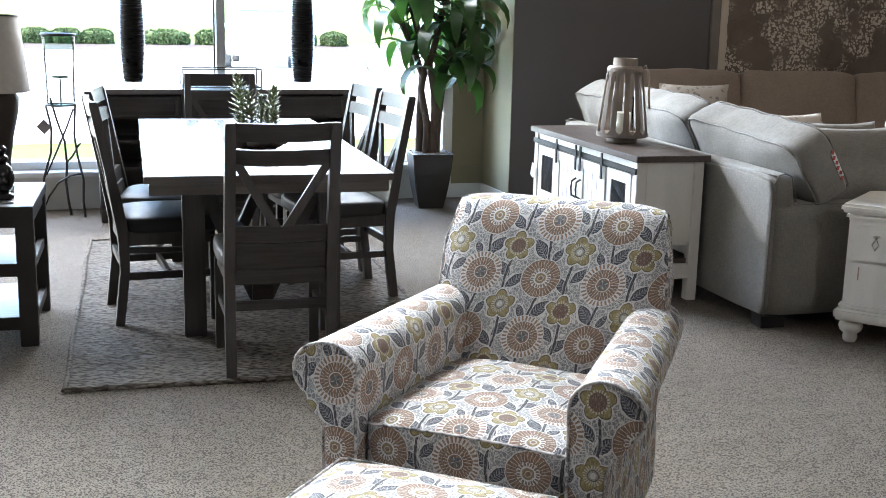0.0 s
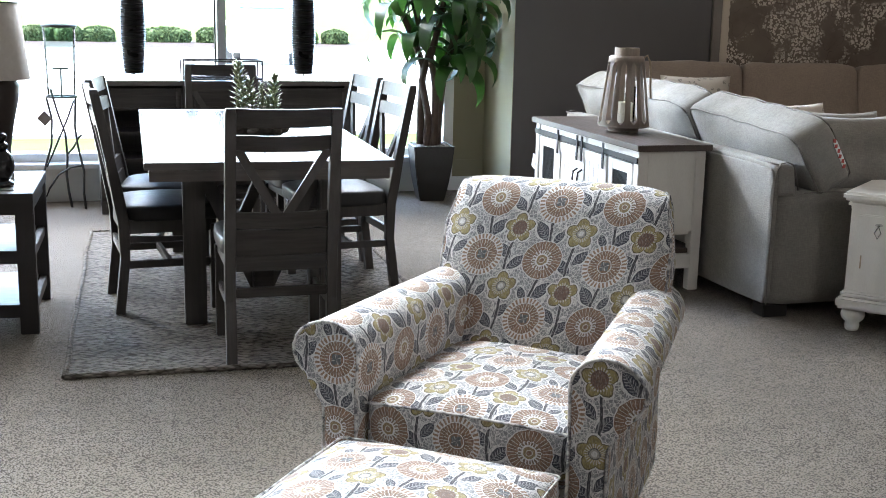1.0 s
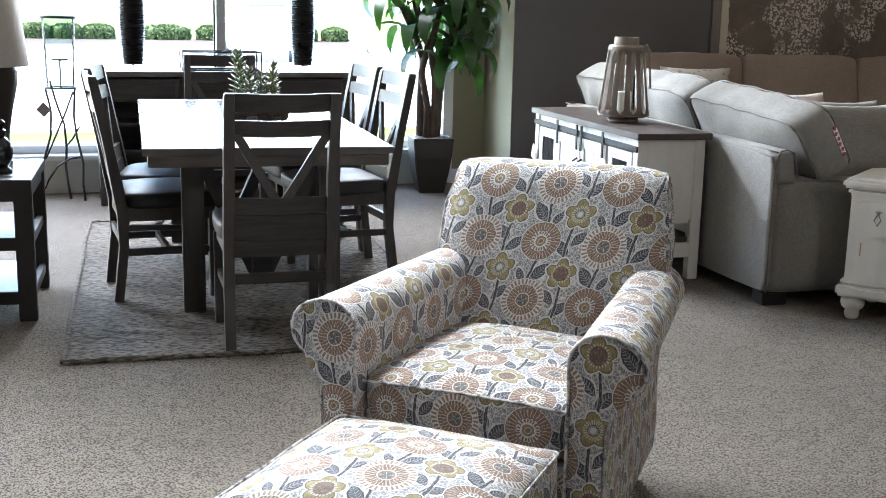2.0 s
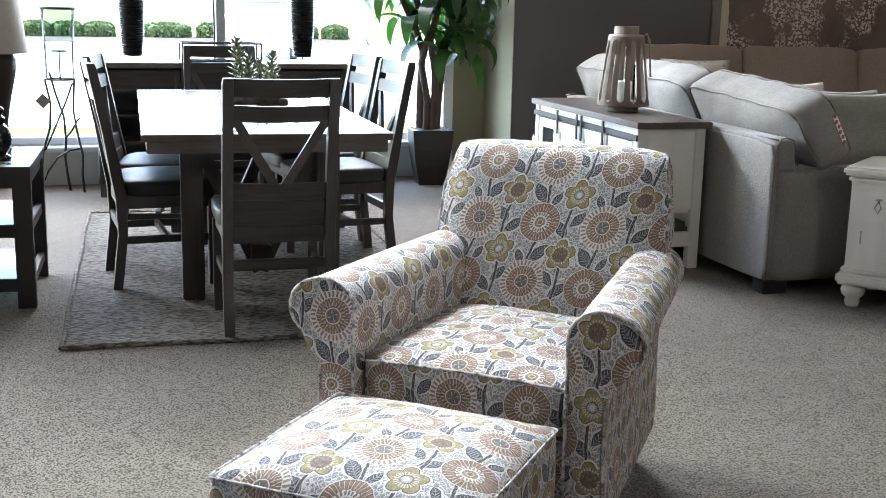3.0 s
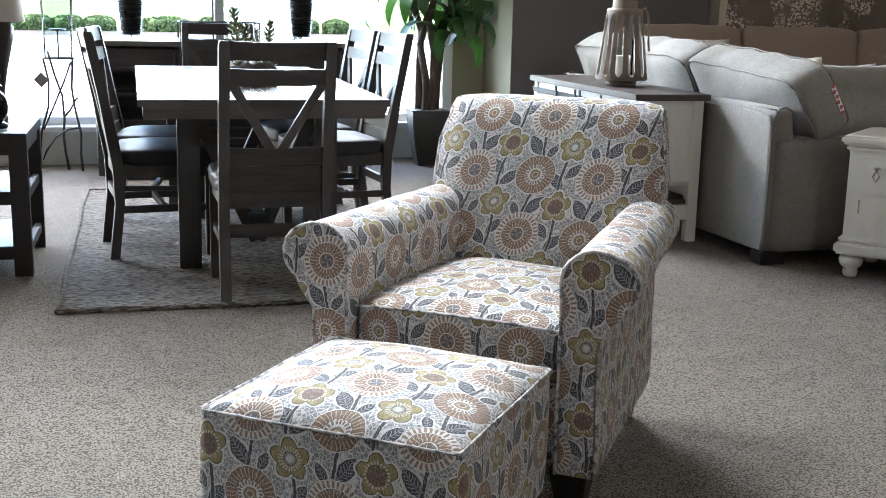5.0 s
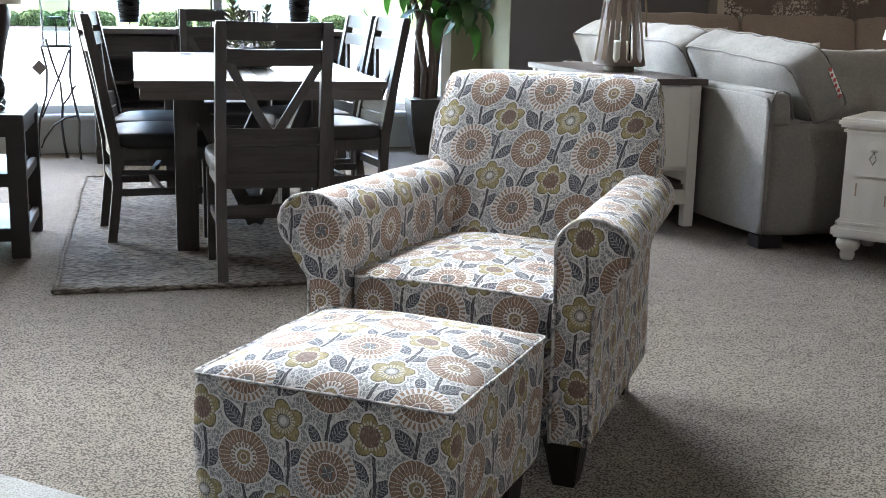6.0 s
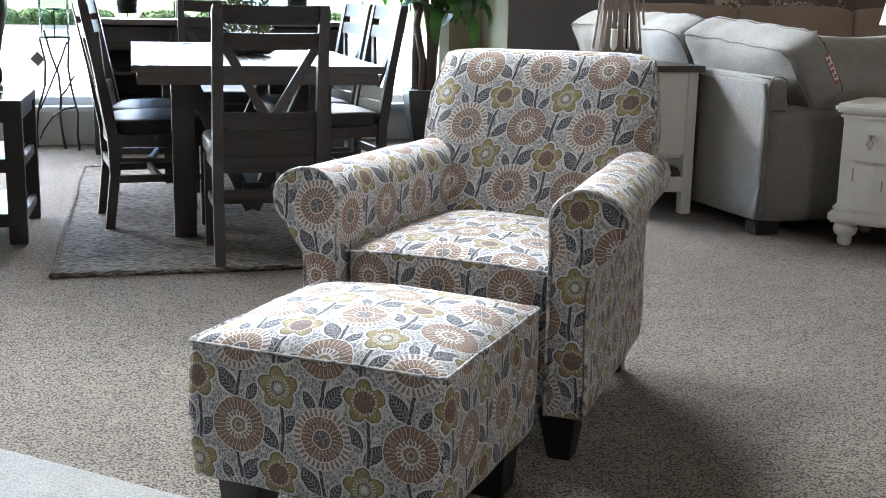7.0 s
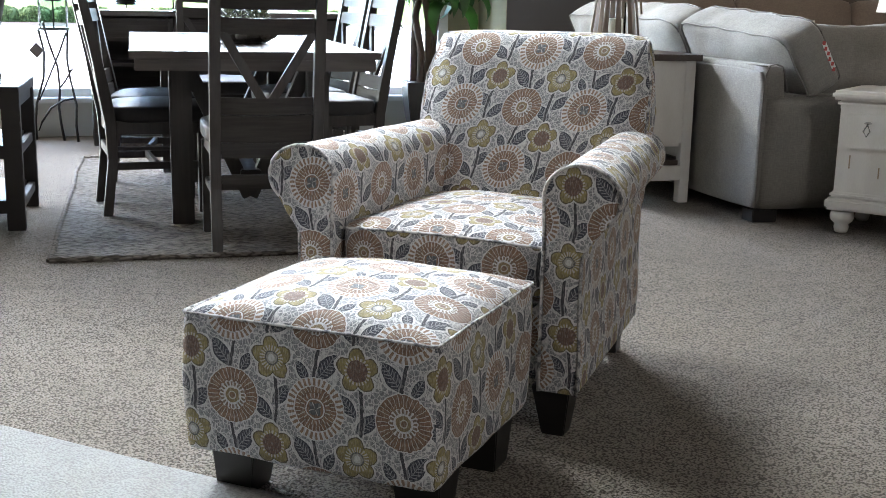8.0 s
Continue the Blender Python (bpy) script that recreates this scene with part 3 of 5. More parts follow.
def leafy(w, d, h, count, rng):
    bm = bmesh.new()
    for _ in range(count):
        a, e = rng.uniform(0, 2 * math.pi), rng.uniform(-0.85, 1.0)
        r = (1 - max(e, 0) ** 3) ** 0.5 * rng.uniform(0.75, 1.05)
        p = Vector((math.cos(a) * r * w / 2, math.sin(a) * r * d / 2, h * (0.45 + 0.5 * e) * rng.uniform(0.9, 1.08)))
        s = rng.uniform(0.04, 0.075)
        t = Euler((rng.uniform(0, 3), rng.uniform(0, 3), rng.uniform(0, 6))).to_matrix()
        q = [bm.verts.new(p + t @ Vector(c) * s) for c in ((-1, 0, 0), (0, -0.6, 0.2), (1.2, 0, 0), (0, 0.6, 0.2))]
        bm.faces.new(q)
    return bm


rng = random.Random(5)
for px, w in ((-4.6, 1.08), (-3.56, 1.08), (-2.57, 1.02), (-1.58, 1.02), (0.62, 1.68), (2.13, 0.91), (5.41, 0.95), (6.53, 0.91)):
    bush = thing("hedge_shrub", ground_m @ pose(px, 32.6, 0.0), "clipped round green shrub in a mulch bed", "shrub", "shrubs along the car park")
    part("foliage", leafy(w, 0.95, 0.50, 1500, rng), "hedge", bush)
    part("core", soft_box((w * 0.82, 0.74, 0.43), (0, 0, 0.22), 6, 4.5, lumps=0.04, seed=px), "hedge", bush, smooth=True)
    part("trunk", turned([(0.04, 0), (0.03, 0.2)], 8), "bark", bush)


def car(m, label):
    """A parked car: lofted body, cabin glass, wheels, lamps; x ahead."""
    c = thing("parked_car", m, label, "car", "")
    prof = [(-2.2, 0.55, 0.95), (-2.1, 0.35, 1.0), (-1.2, 0.3, 1.02), (0.7, 0.3, 0.98), (1.7, 0.3, 0.88), (2.15, 0.35, 0.72), (2.25, 0.42, 0.6)]
    bm = bmesh.new()
    rows = []
    for x, lo, hi in prof:
        w = 0.9 - 0.12 * (abs(x) / 2.2) ** 4
        rows.append([bm.verts.new((x, s * w * k, z)) for s, k, z in ((-1, 0.95, lo), (-1, 1, (lo + hi) / 2), (-1, 0.9, hi), (1, 0.9, hi), (1, 1, (lo + hi) / 2), (1, 0.95, lo))])
    for a, d in zip(rows, rows[1:]):
        for k in range(6):
            bm.faces.new((a[k], a[(k + 1) % 6], d[(k + 1) % 6], d[k]))
    bm.faces.new(rows[0][::-1]), bm.faces.new(rows[-1])
    bmesh.ops.recalc_face_normals(bm, faces=bm.faces[:])
    bmesh.ops.bevel(bm, geom=bm.edges[:], offset=0.03, segments=2, affect="EDGES")
    part("body", bm, "car", c, smooth=True)
    bm = bmesh.new()
    lo = [bm.verts.new(p) for p in ((-1.9, -0.8, 0.98), (0.95, -0.78, 0.93), (0.95, 0.78, 0.93), (-1.9, 0.8, 0.98))]
    hi = [bm.verts.new(p) for p in ((-1.2, -0.6, 1.44), (0.1, -0.6, 1.44), (0.1, 0.6, 1.44), (-1.2, 0.6, 1.44))]
    for k in range(4):
        bm.faces.new((lo[k], lo[(k + 1) % 4], hi[(k + 1) % 4], hi[k]))
    bm.faces.new(hi)
    part("cabin_glass", bm, "car_glass", c)
    part("roof", block((1.4, 1.24, 0.05), (-0.55, 0, 1.45), 0.02), "car", c, smooth=True)
    for x in (-1.4, 1.4):
        for y in (-0.82, 0.82):
            w = part("wheel", turned([(0.2, -0.1), (0.32, -0.09), (0.32, 0.09), (0.2, 0.1)], 20), "tyre", c)
            w.matrix_basis = pose(x, y, 0.32, 90)
            part("rim", turned([(0.02, -0.11), (0.2, -0.095), (0.2, 0.095), (0.02, 0.11)], 14), "chrome", w)
    for y in (-0.62, 0.62):
        part("headlight", soft_box((0.14, 0.34, 0.15), (2.12, y, 0.66), 4, 4.0, lumps=0), "chrome", c, smooth=True)
    for k in range(4):
        part("grille_bar", block((0.03, 0.8, 0.02), (2.27, 0, 0.46 + k * 0.05), 0.006), "chrome", c)
    for y in (-0.95, 0.95):
        part("mirror", soft_box((0.14, 0.2, 0.13), (0.62, y, 1.02), 3, 4.0, lumps=0), "car", c, smooth=True)
    return c


car(ground_m @ pose(2.3, 23.0, -0.16, 0, 0, -103), "white parked car on sunlit concrete")

# ---- rugs ----
rug_m = pose(-1.43, 4.43, 0, 0, 0, 15.1)
rug = thing("dining_rug", rug_m, "taupe flat-woven rug with bound edges under the dining table", "rug")
bm = bmesh.new()
bmesh.ops.create_grid(bm, x_segments=60, y_segments=90, size=0.5)
for v in bm.verts:
    x, y = (v.co.x + 0.5) * 1.62, (v.co.y + 0.5) * 2.9
    z = 0.012 + 0.003 * noise.noise(Vector((x * 3, y * 3, 0)))
    v.co = (x + 0.012 * noise.noise(Vector((y * 2, 0, 3))), y + 0.010 * noise.noise(Vector((x * 2, 5, 0))), z)
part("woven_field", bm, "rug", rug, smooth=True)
bp = [(0, 0), (1.62, 0), (1.62, 2.9), (0, 2.9)]
for k in range(4):
    (x0, y0), (x1, y1) = bp[k], bp[(k + 1) % 4]
    pts = []
    for i in range(25):
        x, y = x0 + (x1 - x0) * i / 24, y0 + (y1 - y0) * i / 24
        pts.append((x + 0.012 * noise.noise(Vector((y * 2, 0, 3))), y + 0.010 * noise.noise(Vector((x * 2, 5, 0))), 0.009))
    part("bound_edge", tube(pts, 0.0125, 8), "rug", rug, smooth=True)
pale = thing("pale_rug", pose(-0.49, 2.475, 0, 0, 0, -26.5), "pale grey soft pile rug beside the ottoman", "rug")
bm = soft_box((3.2, 1.7, 0.018), (-0.75, -0.85, 0.010), 24, 14.0, lumps=0.0015)
part("woven_field", bm, "pale_rug", pale, smooth=True)


# ---- armchair and ottoman ----
def chair_place(l1, l2, z=0):
    """Place in the turned frame of armchair and ottoman."""
    c, s = math.cos(radians(-22)), math.sin(radians(-22))
    return pose(l1 * c - l2 * s, l1 * s + l2 * c, z, 0, 0, -22)


def taper_leg(name, parent, x, y, h, top, foot, dx=0.0, dy=0.0):
    bm = block((top, top, h), (0, 0, h / 2), 0.003)
    for v in bm.verts:
        k = 1 - v.co.z / h
        f = 1 + (foot / top - 1) * k
        v.co.x, v.co.y = v.co.x * f + dx * k, v.co.y * f + dy * k
    bm.transform(Matrix.Translation((x, y, 0)))
    return part(name, bm, "black_leg", parent, "black tapered wooden leg")


def welt(parent, points, ring=False, r=0.0036):
    return part("piping", tube(points, r, 6, ring=ring), "welt", parent, "corded welt seam", smooth=True)


def rounded_loop(w, d, rad, z, n=5, crown=None):
    pts = []
    for sx, sy, a0 in ((1, 1, 0), (-1, 1, 90), (-1, -1, 180), (1, -1, 270)):
        for k in range(n + 1):
            a = radians(a0 + 90 * k / n)
            pts.append((sx * (w / 2 - rad) + rad * math.cos(a), sy * (d / 2 - rad) + rad * math.sin(a)))
    out = []
    for i, (x, y) in enumerate(pts):
        out.append((x, y, z if crown is None else z + crown(x, y)))
        x2, y2 = pts[(i + 1) % len(pts)]
        if math.hypot(x2 - x, y2 - y) > 0.1:
            for k in range(1, 8):
                q = (x + (x2 - x) * k / 8, y + (y2 - y) * k / 8)
                out.append((*q, z if crown is None else z + crown(*q)))
    return out


OW, OD = 0.548, 0.556
otto = thing("ottoman", chair_place(-1.014, 2.293), "floral upholstered ottoman with piped edges and black legs", "ottoman")


def otto_shape(p):
    """Sides bowed a little, the top plump along its middle, the lower edge drawn in."""
    k = min(max((p.z + 0.143) / 0.286, 0), 1)
    f = 1 + 0.016 * math.sin(math.pi * k) - 0.004 * (1 - k)
    plump = 0.015 * (1 - min(1, abs(p.x) * 2 / OW) ** 8) * (1 - min(1, abs(p.y) * 2 / OD) ** 8) * (p.z > 0.13)
    return Vector((p.x * f, p.y * f, p.z + plump))


part("body", print_uv(soft_box((OW, OD, 0.286), (0, 0, 0.257), 19, 40.0, (0.0, 0.0, 0.036), 1.0, 0.004, otto_shape), (0.249, 0.016)), "floral", otto, smooth=True)
welt(otto, rounded_loop(OW + 0.001, OD + 0.001, 0.014, 0.399, crown=lambda x, y: 0.003 * noise.noise(Vector((x * 9, y * 9, 1)))), True, 0.0030)
for x in (-1, 1):
    for y in (-1, 1):
        taper_leg("leg", otto, x * 0.205, y * 0.158, 0.122, 0.108, 0.080, x * 0.004, y * 0.004)

arm = thing("armchair", chair_place(-1.022, 2.66), "floral print armchair with rolled arms and black tapered legs", "armchair")
# seat base and cushion
part("seat_base", print_uv(soft_box((0.58, 0.66, 0.20), (0, 0.38, 0.215), 8, 18.0, lumps=0.002), (0.07, 0.03)), "floral", arm, smooth=True)


def seat_shape(p):
    return Vector((p.x, p.y, p.z + 0.008 * (1 - (p.x / 0.27) ** 2)))


part("seat_cushion", print_uv(soft_box((0.555, 0.62, 0.145), (0, 0.335, 0.39), 13, 12.0, (0.004, 0.012, 0.022), 4.0, 0.005, seat_shape), (0.103, 0.04)), "floral", arm, smooth=True)
welt(arm, [(x, y + 0.335, z) for x, y, z in rounded_loop(0.55, 0.625, 0.03, 0.0, crown=lambda x, y: 0.451 + 0.008 * (1 - (x / 0.27) ** 2))], True)
welt(arm, [(x, y + 0.335, z) for x, y, z in rounded_loop(0.55, 0.622, 0.03, 0.322)], True)


def arm_profile(side):
    """Cross-section of a rolled arm, from the inside foot round the roll to the outside foot; x outwards."""
    pts = [(0.0, 0.115), (0.0, 0.30), (0.0, 0.46), (-0.002, 0.53)]
    cx, cz, r = 0.073, 0.577, 0.077
    for k in range(0, 15):
        a = radians(175 - 235 * k / 14)
        pts.append((cx + r * math.cos(a) * (1.16 if math.cos(a) > 0 else 1), cz + r * math.sin(a)))
    pts += [(0.092, 0.478), (0.084, 0.43), (0.084, 0.30), (0.088, 0.20), (0.085, 0.115)]
    return [(side * x * 1.08, z) for x, z in pts]


def build_arm(side):
    pr = arm_profile(side)
    bm = bmesh.new()
    lay = bm.loops.layers.uv.verify()
    length = 0.78
    steps = 16
    s = [0.0]
    for (x0, z0), (x1, z1) in zip(pr, pr[1:]):
        s.append(s[-1] + math.hypot(x1 - x0, z1 - z0))
    rows = []
    for j in range(steps + 1):
        y = length * j / steps
        grow = 1.0 - 0.10 * (j / steps)
        rows.append([bm.verts.new((side * 0.273 + x * (grow if z > 0.45 else 1) - side * 0.055 * (j / steps) * (0.8 if z < 0.45 else 0.9),
                                   y, z + 0.012 * (j / steps) * (z > 0.5) + 0.003 * noise.noise(Vector((x * 8, y * 8, z * 8 + side))))) for x, z in pr])
    for j in range(steps):
        for k in range(len(pr) - 1):
            q = ((j, k), (j, k + 1), (j + 1, k + 1), (j + 1, k))
            if side < 0:
                q = q[::-1]
            f = bm.faces.new([rows[a][b] for a, b in q])
            for l, (a, b) in zip(f.loops, q):
                l[lay].uv = (length * a / steps + 0.03 + 0.07 * (side > 0), s[b] + 0.02)
    a = part("arm", bm, "floral", arm, smooth=True)
    # front panel, slightly domed
    bm = bmesh.new()
    lay = bm.loops.layers.uv.verify()
    cen = bm.verts.new((side * 0.273 + side * 0.052, -0.016, 0.40))
    mid = [bm.verts.new((side * 0.273 + x * 0.6 + side * 0.052 * 0.4, -0.013, z * 0.6 + 0.40 * 0.4)) for x, z in pr]
    out = [bm.verts.new((side * 0.273 + x, 0.002, z)) for x, z in pr]
    n = len(pr)
    for k in range(n):
        k2 = (k + 1) % n
        bm.faces.new((cen, mid[k], mid[k2]) if side < 0 else (cen, mid[k2], mid[k]))
        bm.faces.new((mid[k], out[k], out[k2], mid[k2]) if side < 0 else (mid[k], mid[k2], out[k2], out[k]))
    for f in bm.faces:
        for l in f.loops:
            l[lay].uv = (l.vert.co.x + (0.026 if side > 0 else 0.599), l.vert.co.z + (0.089 if side > 0 else 0.045))
    part("arm_front", bm, "floral", arm, smooth=True)
    welt(arm, [(side * 0.273 + x, -0.001, z) for x, z in pr], False, 0.0045)


for side in (-1, 1):
    build_arm(side)


# back: leaning, wider at mid height, rolled over at the top
def build_back():
    bm = bmesh.new()
    lay = bm.loops.layers.uv.verify()
    prof = [(0.62, 0.36), (0.635, 0.48), (0.655, 0.60), (0.685, 0.70), (0.715, 0.79), (0.735, 0.85), (0.752, 0.892), (0.779, 0.917),
            (0.84, 0.924), (0.885, 0.908), (0.902, 0.86), (0.89, 0.70), (0.86, 0.45), (0.83, 0.13)]
    s = [0.0]
    for (y0, z0), (y1, z1) in zip(prof, prof[1:]):
        s.append(s[-1] + math.hypot(y1 - y0, z1 - z0))
    n = 18
    rows = []
    for (y, z) in prof:
        half = 0.318 + 0.022 * math.sin(math.pi * min(max((z - 0.40) / 0.46, 0), 1) * 0.75) - 0.02 * max(0, (z - 0.8) / 0.1) - 0.012 * (y > 0.80) - 0.06 * max(0, (0.45 - z) / 0.32)
        front = y < 0.78
        row = []
        for i in range(n + 1):
            q = 2 * i / n - 1
            bulge = (1 - q ** 6) * 0.018 * (1 if front else -0.6) if z > 0.3 else 0
            sag = -0.010 * (abs(q) ** 5) * (z > 0.8)
            edge = 0.018 * abs(q) ** 10
            row.append(bm.verts.new((q * half, y - bulge + (edge if front else -edge), z + sag + 0.003 * noise.noise(Vector((q * 3, z * 6, 2))))))
        rows.append(row)
    for j in range(len(prof) - 1):
        for i in range(n):
            q = ((j, i), (j, i + 1), (j + 1, i + 1), (j + 1, i))
            f = bm.faces.new([rows[a][b] for a, b in q])
            for l, (a, b) in zip(f.loops, q):
                l[lay].uv = (rows[a][b].co.x + 0.366 - 0.20 * s[a], s[a] + 0.074)
    part("backrest", bm, "floral", arm, smooth=True)
    for sgn in (-1, 1):
        bm = bmesh.new()
        lay = bm.loops.layers.uv.verify()
        pts = []
        for (y, z) in prof:
            half = 0.318 + 0.022 * math.sin(math.pi * min(max((z - 0.40) / 0.46, 0), 1) * 0.75) - 0.02 * max(0, (z - 0.8) / 0.1) - 0.012 * (y > 0.80) - 0.06 * max(0, (0.45 - z) / 0.32)
            front = y < 0.78
            pts.append((sgn * half, y + (0.018 if front else -0.018), z - 0.010 * (z > 0.8)))
        ring = [bm.verts.new(p) for p in pts]
        cen = bm.verts.new((sgn * 0.338, 0.755, 0.62))
        for k in range(len(ring)):
            a, b = ring[k], ring[(k + 1) % len(ring)]
            bm.faces.new((cen, a, b) if sgn < 0 else (cen, b, a))
        bmesh.ops.recalc_face_normals(bm, faces=bm.faces[:])
        for f in bm.faces:
            for l in f.loops:
                l[lay].uv = (l.vert.co.y + 0.02, l.vert.co.z)
        part("back_side", bm, "floral", arm, smooth=True)
        welt(arm, pts[:11])


build_back()
for x in (-1, 1):
    taper_leg("leg", arm, x * 0.30, 0.055, 0.125, 0.095, 0.055, x * 0.004, 0.0)
    taper_leg("leg", arm, x * 0.255, 0.74, 0.13, 0.07, 0.045, 0.0, 0.02)


# ---- dining table ----
TW, TL, TZ = 1.02, 2.38, 0.785
table = thing("dining_table", pose(*along(-0.705, 4.915, 15.3, 0, TL / 2), 0, 0, 0, 15.3), "dark stained trestle dining table with a glossy plank top", "table")
n = 6
for k in range(n):
    w = TW / n
    part("plank", block((w - 0.001, TL - 0.20, 0.030), (-TW / 2 + w * (k + 0.5), 0, TZ - 0.015), 0.0015, seg=1), "top_wood", table)
for s in (-1, 1):
    part("breadboard_end", block((TW, 0.099, 0.030), (0, s * (TL / 2 - 0.05), TZ - 0.015), 0.002), "apron_wood", table)
    part("apron", block((TW - 0.04, 0.035, 0.048), (0, s * (TL / 2 - 0.0275), TZ - 0.0545), 0.003), "apron_wood", table)
    part("apron", block((0.035, TL - 0.10, 0.048), (s * (TW / 2 - 0.038), 0, TZ - 0.0545), 0.003), "apron_wood", table)
    for x in (-1, 1):
        part("leg", block((0.095, 0.095, 0.70), (x * 0.30, s * 0.78, 0.362), 0.004), "dark_wood", table)
    part("trestle_top", block((0.80, 0.10, 0.05), (0, s * 0.78, 0.722), 0.004), "rail_wood", table)
    for x in (-1, 1):
        part("brace", block((0.06, 0.07, 0.62), (x * 0.13, s * 0.72, 0.40), 0.004, pose(0, 0, 0, 0, x * 24)), "dark_wood", table)
part("stretcher", block((0.09, 1.60, 0.09), (0, 0, 0.20), 0.005), "rail_wood", table)


# ---- dining chairs ----
def dining_chair(m):
    """Ladder-back chair with a V between the rails; it faces y, its back legs stand at y = 0."""
    ch = thing("dining_chair", m, "dark stained wooden dining chair with V back and charcoal padded seat", "chair", "chairs round the dining table")
    W = 0.445
    lean = lambda z: -0.11 * max(0, (z - 0.40) / 0.6) ** 1.1
    for x in (-1, 1):
        bm = bmesh.new()
        rows = []
        for z in (0.0, 0.12, 0.25, 0.42, 0.55, 0.70, 0.85, 1.0, 1.018):
            y = lean(z) - 0.03 * max(0, (0.25 - z) / 0.25)
            hw, hd = 0.021, 0.021 + 0.004 * (0.25 < z < 0.6)
            if z > 1.01:
                hw, hd = hw - 0.004, hd - 0.004
            rows.append([bm.verts.new((x * (W / 2 - 0.021) + a * hw, y + c * hd, z)) for a, c in ((-1, -1), (1, -1), (1, 1), (-1, 1))])
        for a, c in zip(rows, rows[1:]):
            for k in range(4):
                bm.faces.new((a[k], a[(k + 1) % 4], c[(k + 1) % 4], c[k]))
        bm.faces.new(rows[0][::-1]), bm.faces.new(rows[-1])
        bmesh.ops.bevel(bm, geom=[e for e in bm.edges if abs(e.verts[0].co.z - e.verts[1].co.z) > 0.005], offset=0.003, segments=1, affect="EDGES")
        part("back_post", bm, "dark_wood", ch)
        part("front_leg", block((0.042, 0.042, 0.40), (x * (W / 2 - 0.021), 0.405, 0.2), 0.003), "dark_wood", ch)
        part("side_rail", block((0.024, 0.37, 0.062), (x * (W / 2 - 0.021), 0.205, 0.40), 0.003), "dark_wood", ch)
        for z in (0.225,):
            part("side_stretcher", block((0.020, 0.37, 0.034), (x * (W / 2 - 0.021), 0.20, z), 0.003), "dark_wood", ch)

    def rail(name, z, h, bow=0.016, d=0.022):
        bm = bmesh.new()
        k = 10
        rows = []
        for i in range(k + 1):
            q = 2 * i / k - 1
            y = lean(z) - bow * (1 - q * q) + 0.004
            x = q * (W / 2 - 0.04)
            lift = 0.0035 * (1 - q * q)
            rows.append([bm.verts.new((x, y + a * d / 2 + lean(z + c * h / 2) - lean(z), z + c * h / 2 - lift)) for a, c in ((-1, -1), (1, -1), (1, 1), (-1, 1))])
        for a, c in zip(rows, rows[1:]):
            for j in range(4):
                bm.faces.new((a[j], a[(j + 1) % 4], c[(j + 1) % 4], c[j]))
        bm.faces.new(rows[0]), bm.faces.new(rows[-1][::-1])
        bmesh.ops.recalc_face_normals(bm, faces=bm.faces[:])
        part(name, bm, "rail_wood", ch)

    rail("top_rail", 0.983, 0.070)
    rail("back_rail", 0.885, 0.062)
    rail("back_rail", 0.578, 0.066, 0.008)
    rail("seat_back_panel", 0.487, 0.105, 0.002)
    for x in (-1, 1):
        a, c = Vector((x * 0.172, lean(0.853) - 0.004, 0.858)), Vector((x * 0.020, lean(0.61) - 0.004, 0.600))
        bm = bmesh.new()
        rows = [[bm.verts.new(p + Vector((i * 0.020, j * 0.009, 0))) for i, j in ((-1, -1), (1, -1), (1, 1), (-1, 1))] for p in (a, c)]
        for k in range(4):
            bm.faces.new((rows[0][k], rows[0][(k + 1) % 4], rows[1][(k + 1) % 4], rows[1][k]))
        bm.faces.new(rows[0]), bm.faces.new(rows[1])
        bmesh.ops.recalc_face_normals(bm, faces=bm.faces[:])
        part("v_slat", bm, "dark_wood", ch)
    part("front_rail", block((W - 0.084, 0.024, 0.062), (0, 0.405, 0.40), 0.003), "rail_wood", ch)
    part("back_seat_rail", block((W - 0.084, 0.024, 0.062), (0, 0.0, 0.40), 0.003), "rail_wood", ch)
    part("cross_stretcher", block((W - 0.06, 0.022, 0.034), (0, 0.20, 0.228), 0.003), "rail_wood", ch)
    part("back_stretcher", block((W - 0.084, 0.020, 0.040), (0, -0.008, 0.285), 0.003), "rail_wood", ch)
    part("seat", soft_box((W + 0.012, 0.455, 0.085), (0, 0.236, 0.458), 9, 7.0, (0.004, 0.004, 0.018), 2.0, 0.003), "leather", ch, "charcoal padded seat", smooth=True)
    return ch


first = dining_chair(pose(-0.645, 4.715, 0.012, 0, 0, ROOM))
L1 = (-1.52, 5.545)
R1 = (-0.36, 6.19)
copy_thing(first, pose(*L1, 0.012, 0, 0, ROOM + 5 - 90))
copy_thing(first, pose(*along(*L1, ROOM, 0.02, 0.60), 0.012, 0, 0, ROOM - 8 - 90))
copy_thing(first, pose(*R1, 0.012, 0, 0, ROOM + 96))
copy_thing(first, pose(*along(*R1, ROOM, -0.03, 0.60), 0.012, 0, 0, ROOM + 97))
copy_thing(first, pose(-1.41, 7.50, 0.012, 0, 0, ROOM + 180))

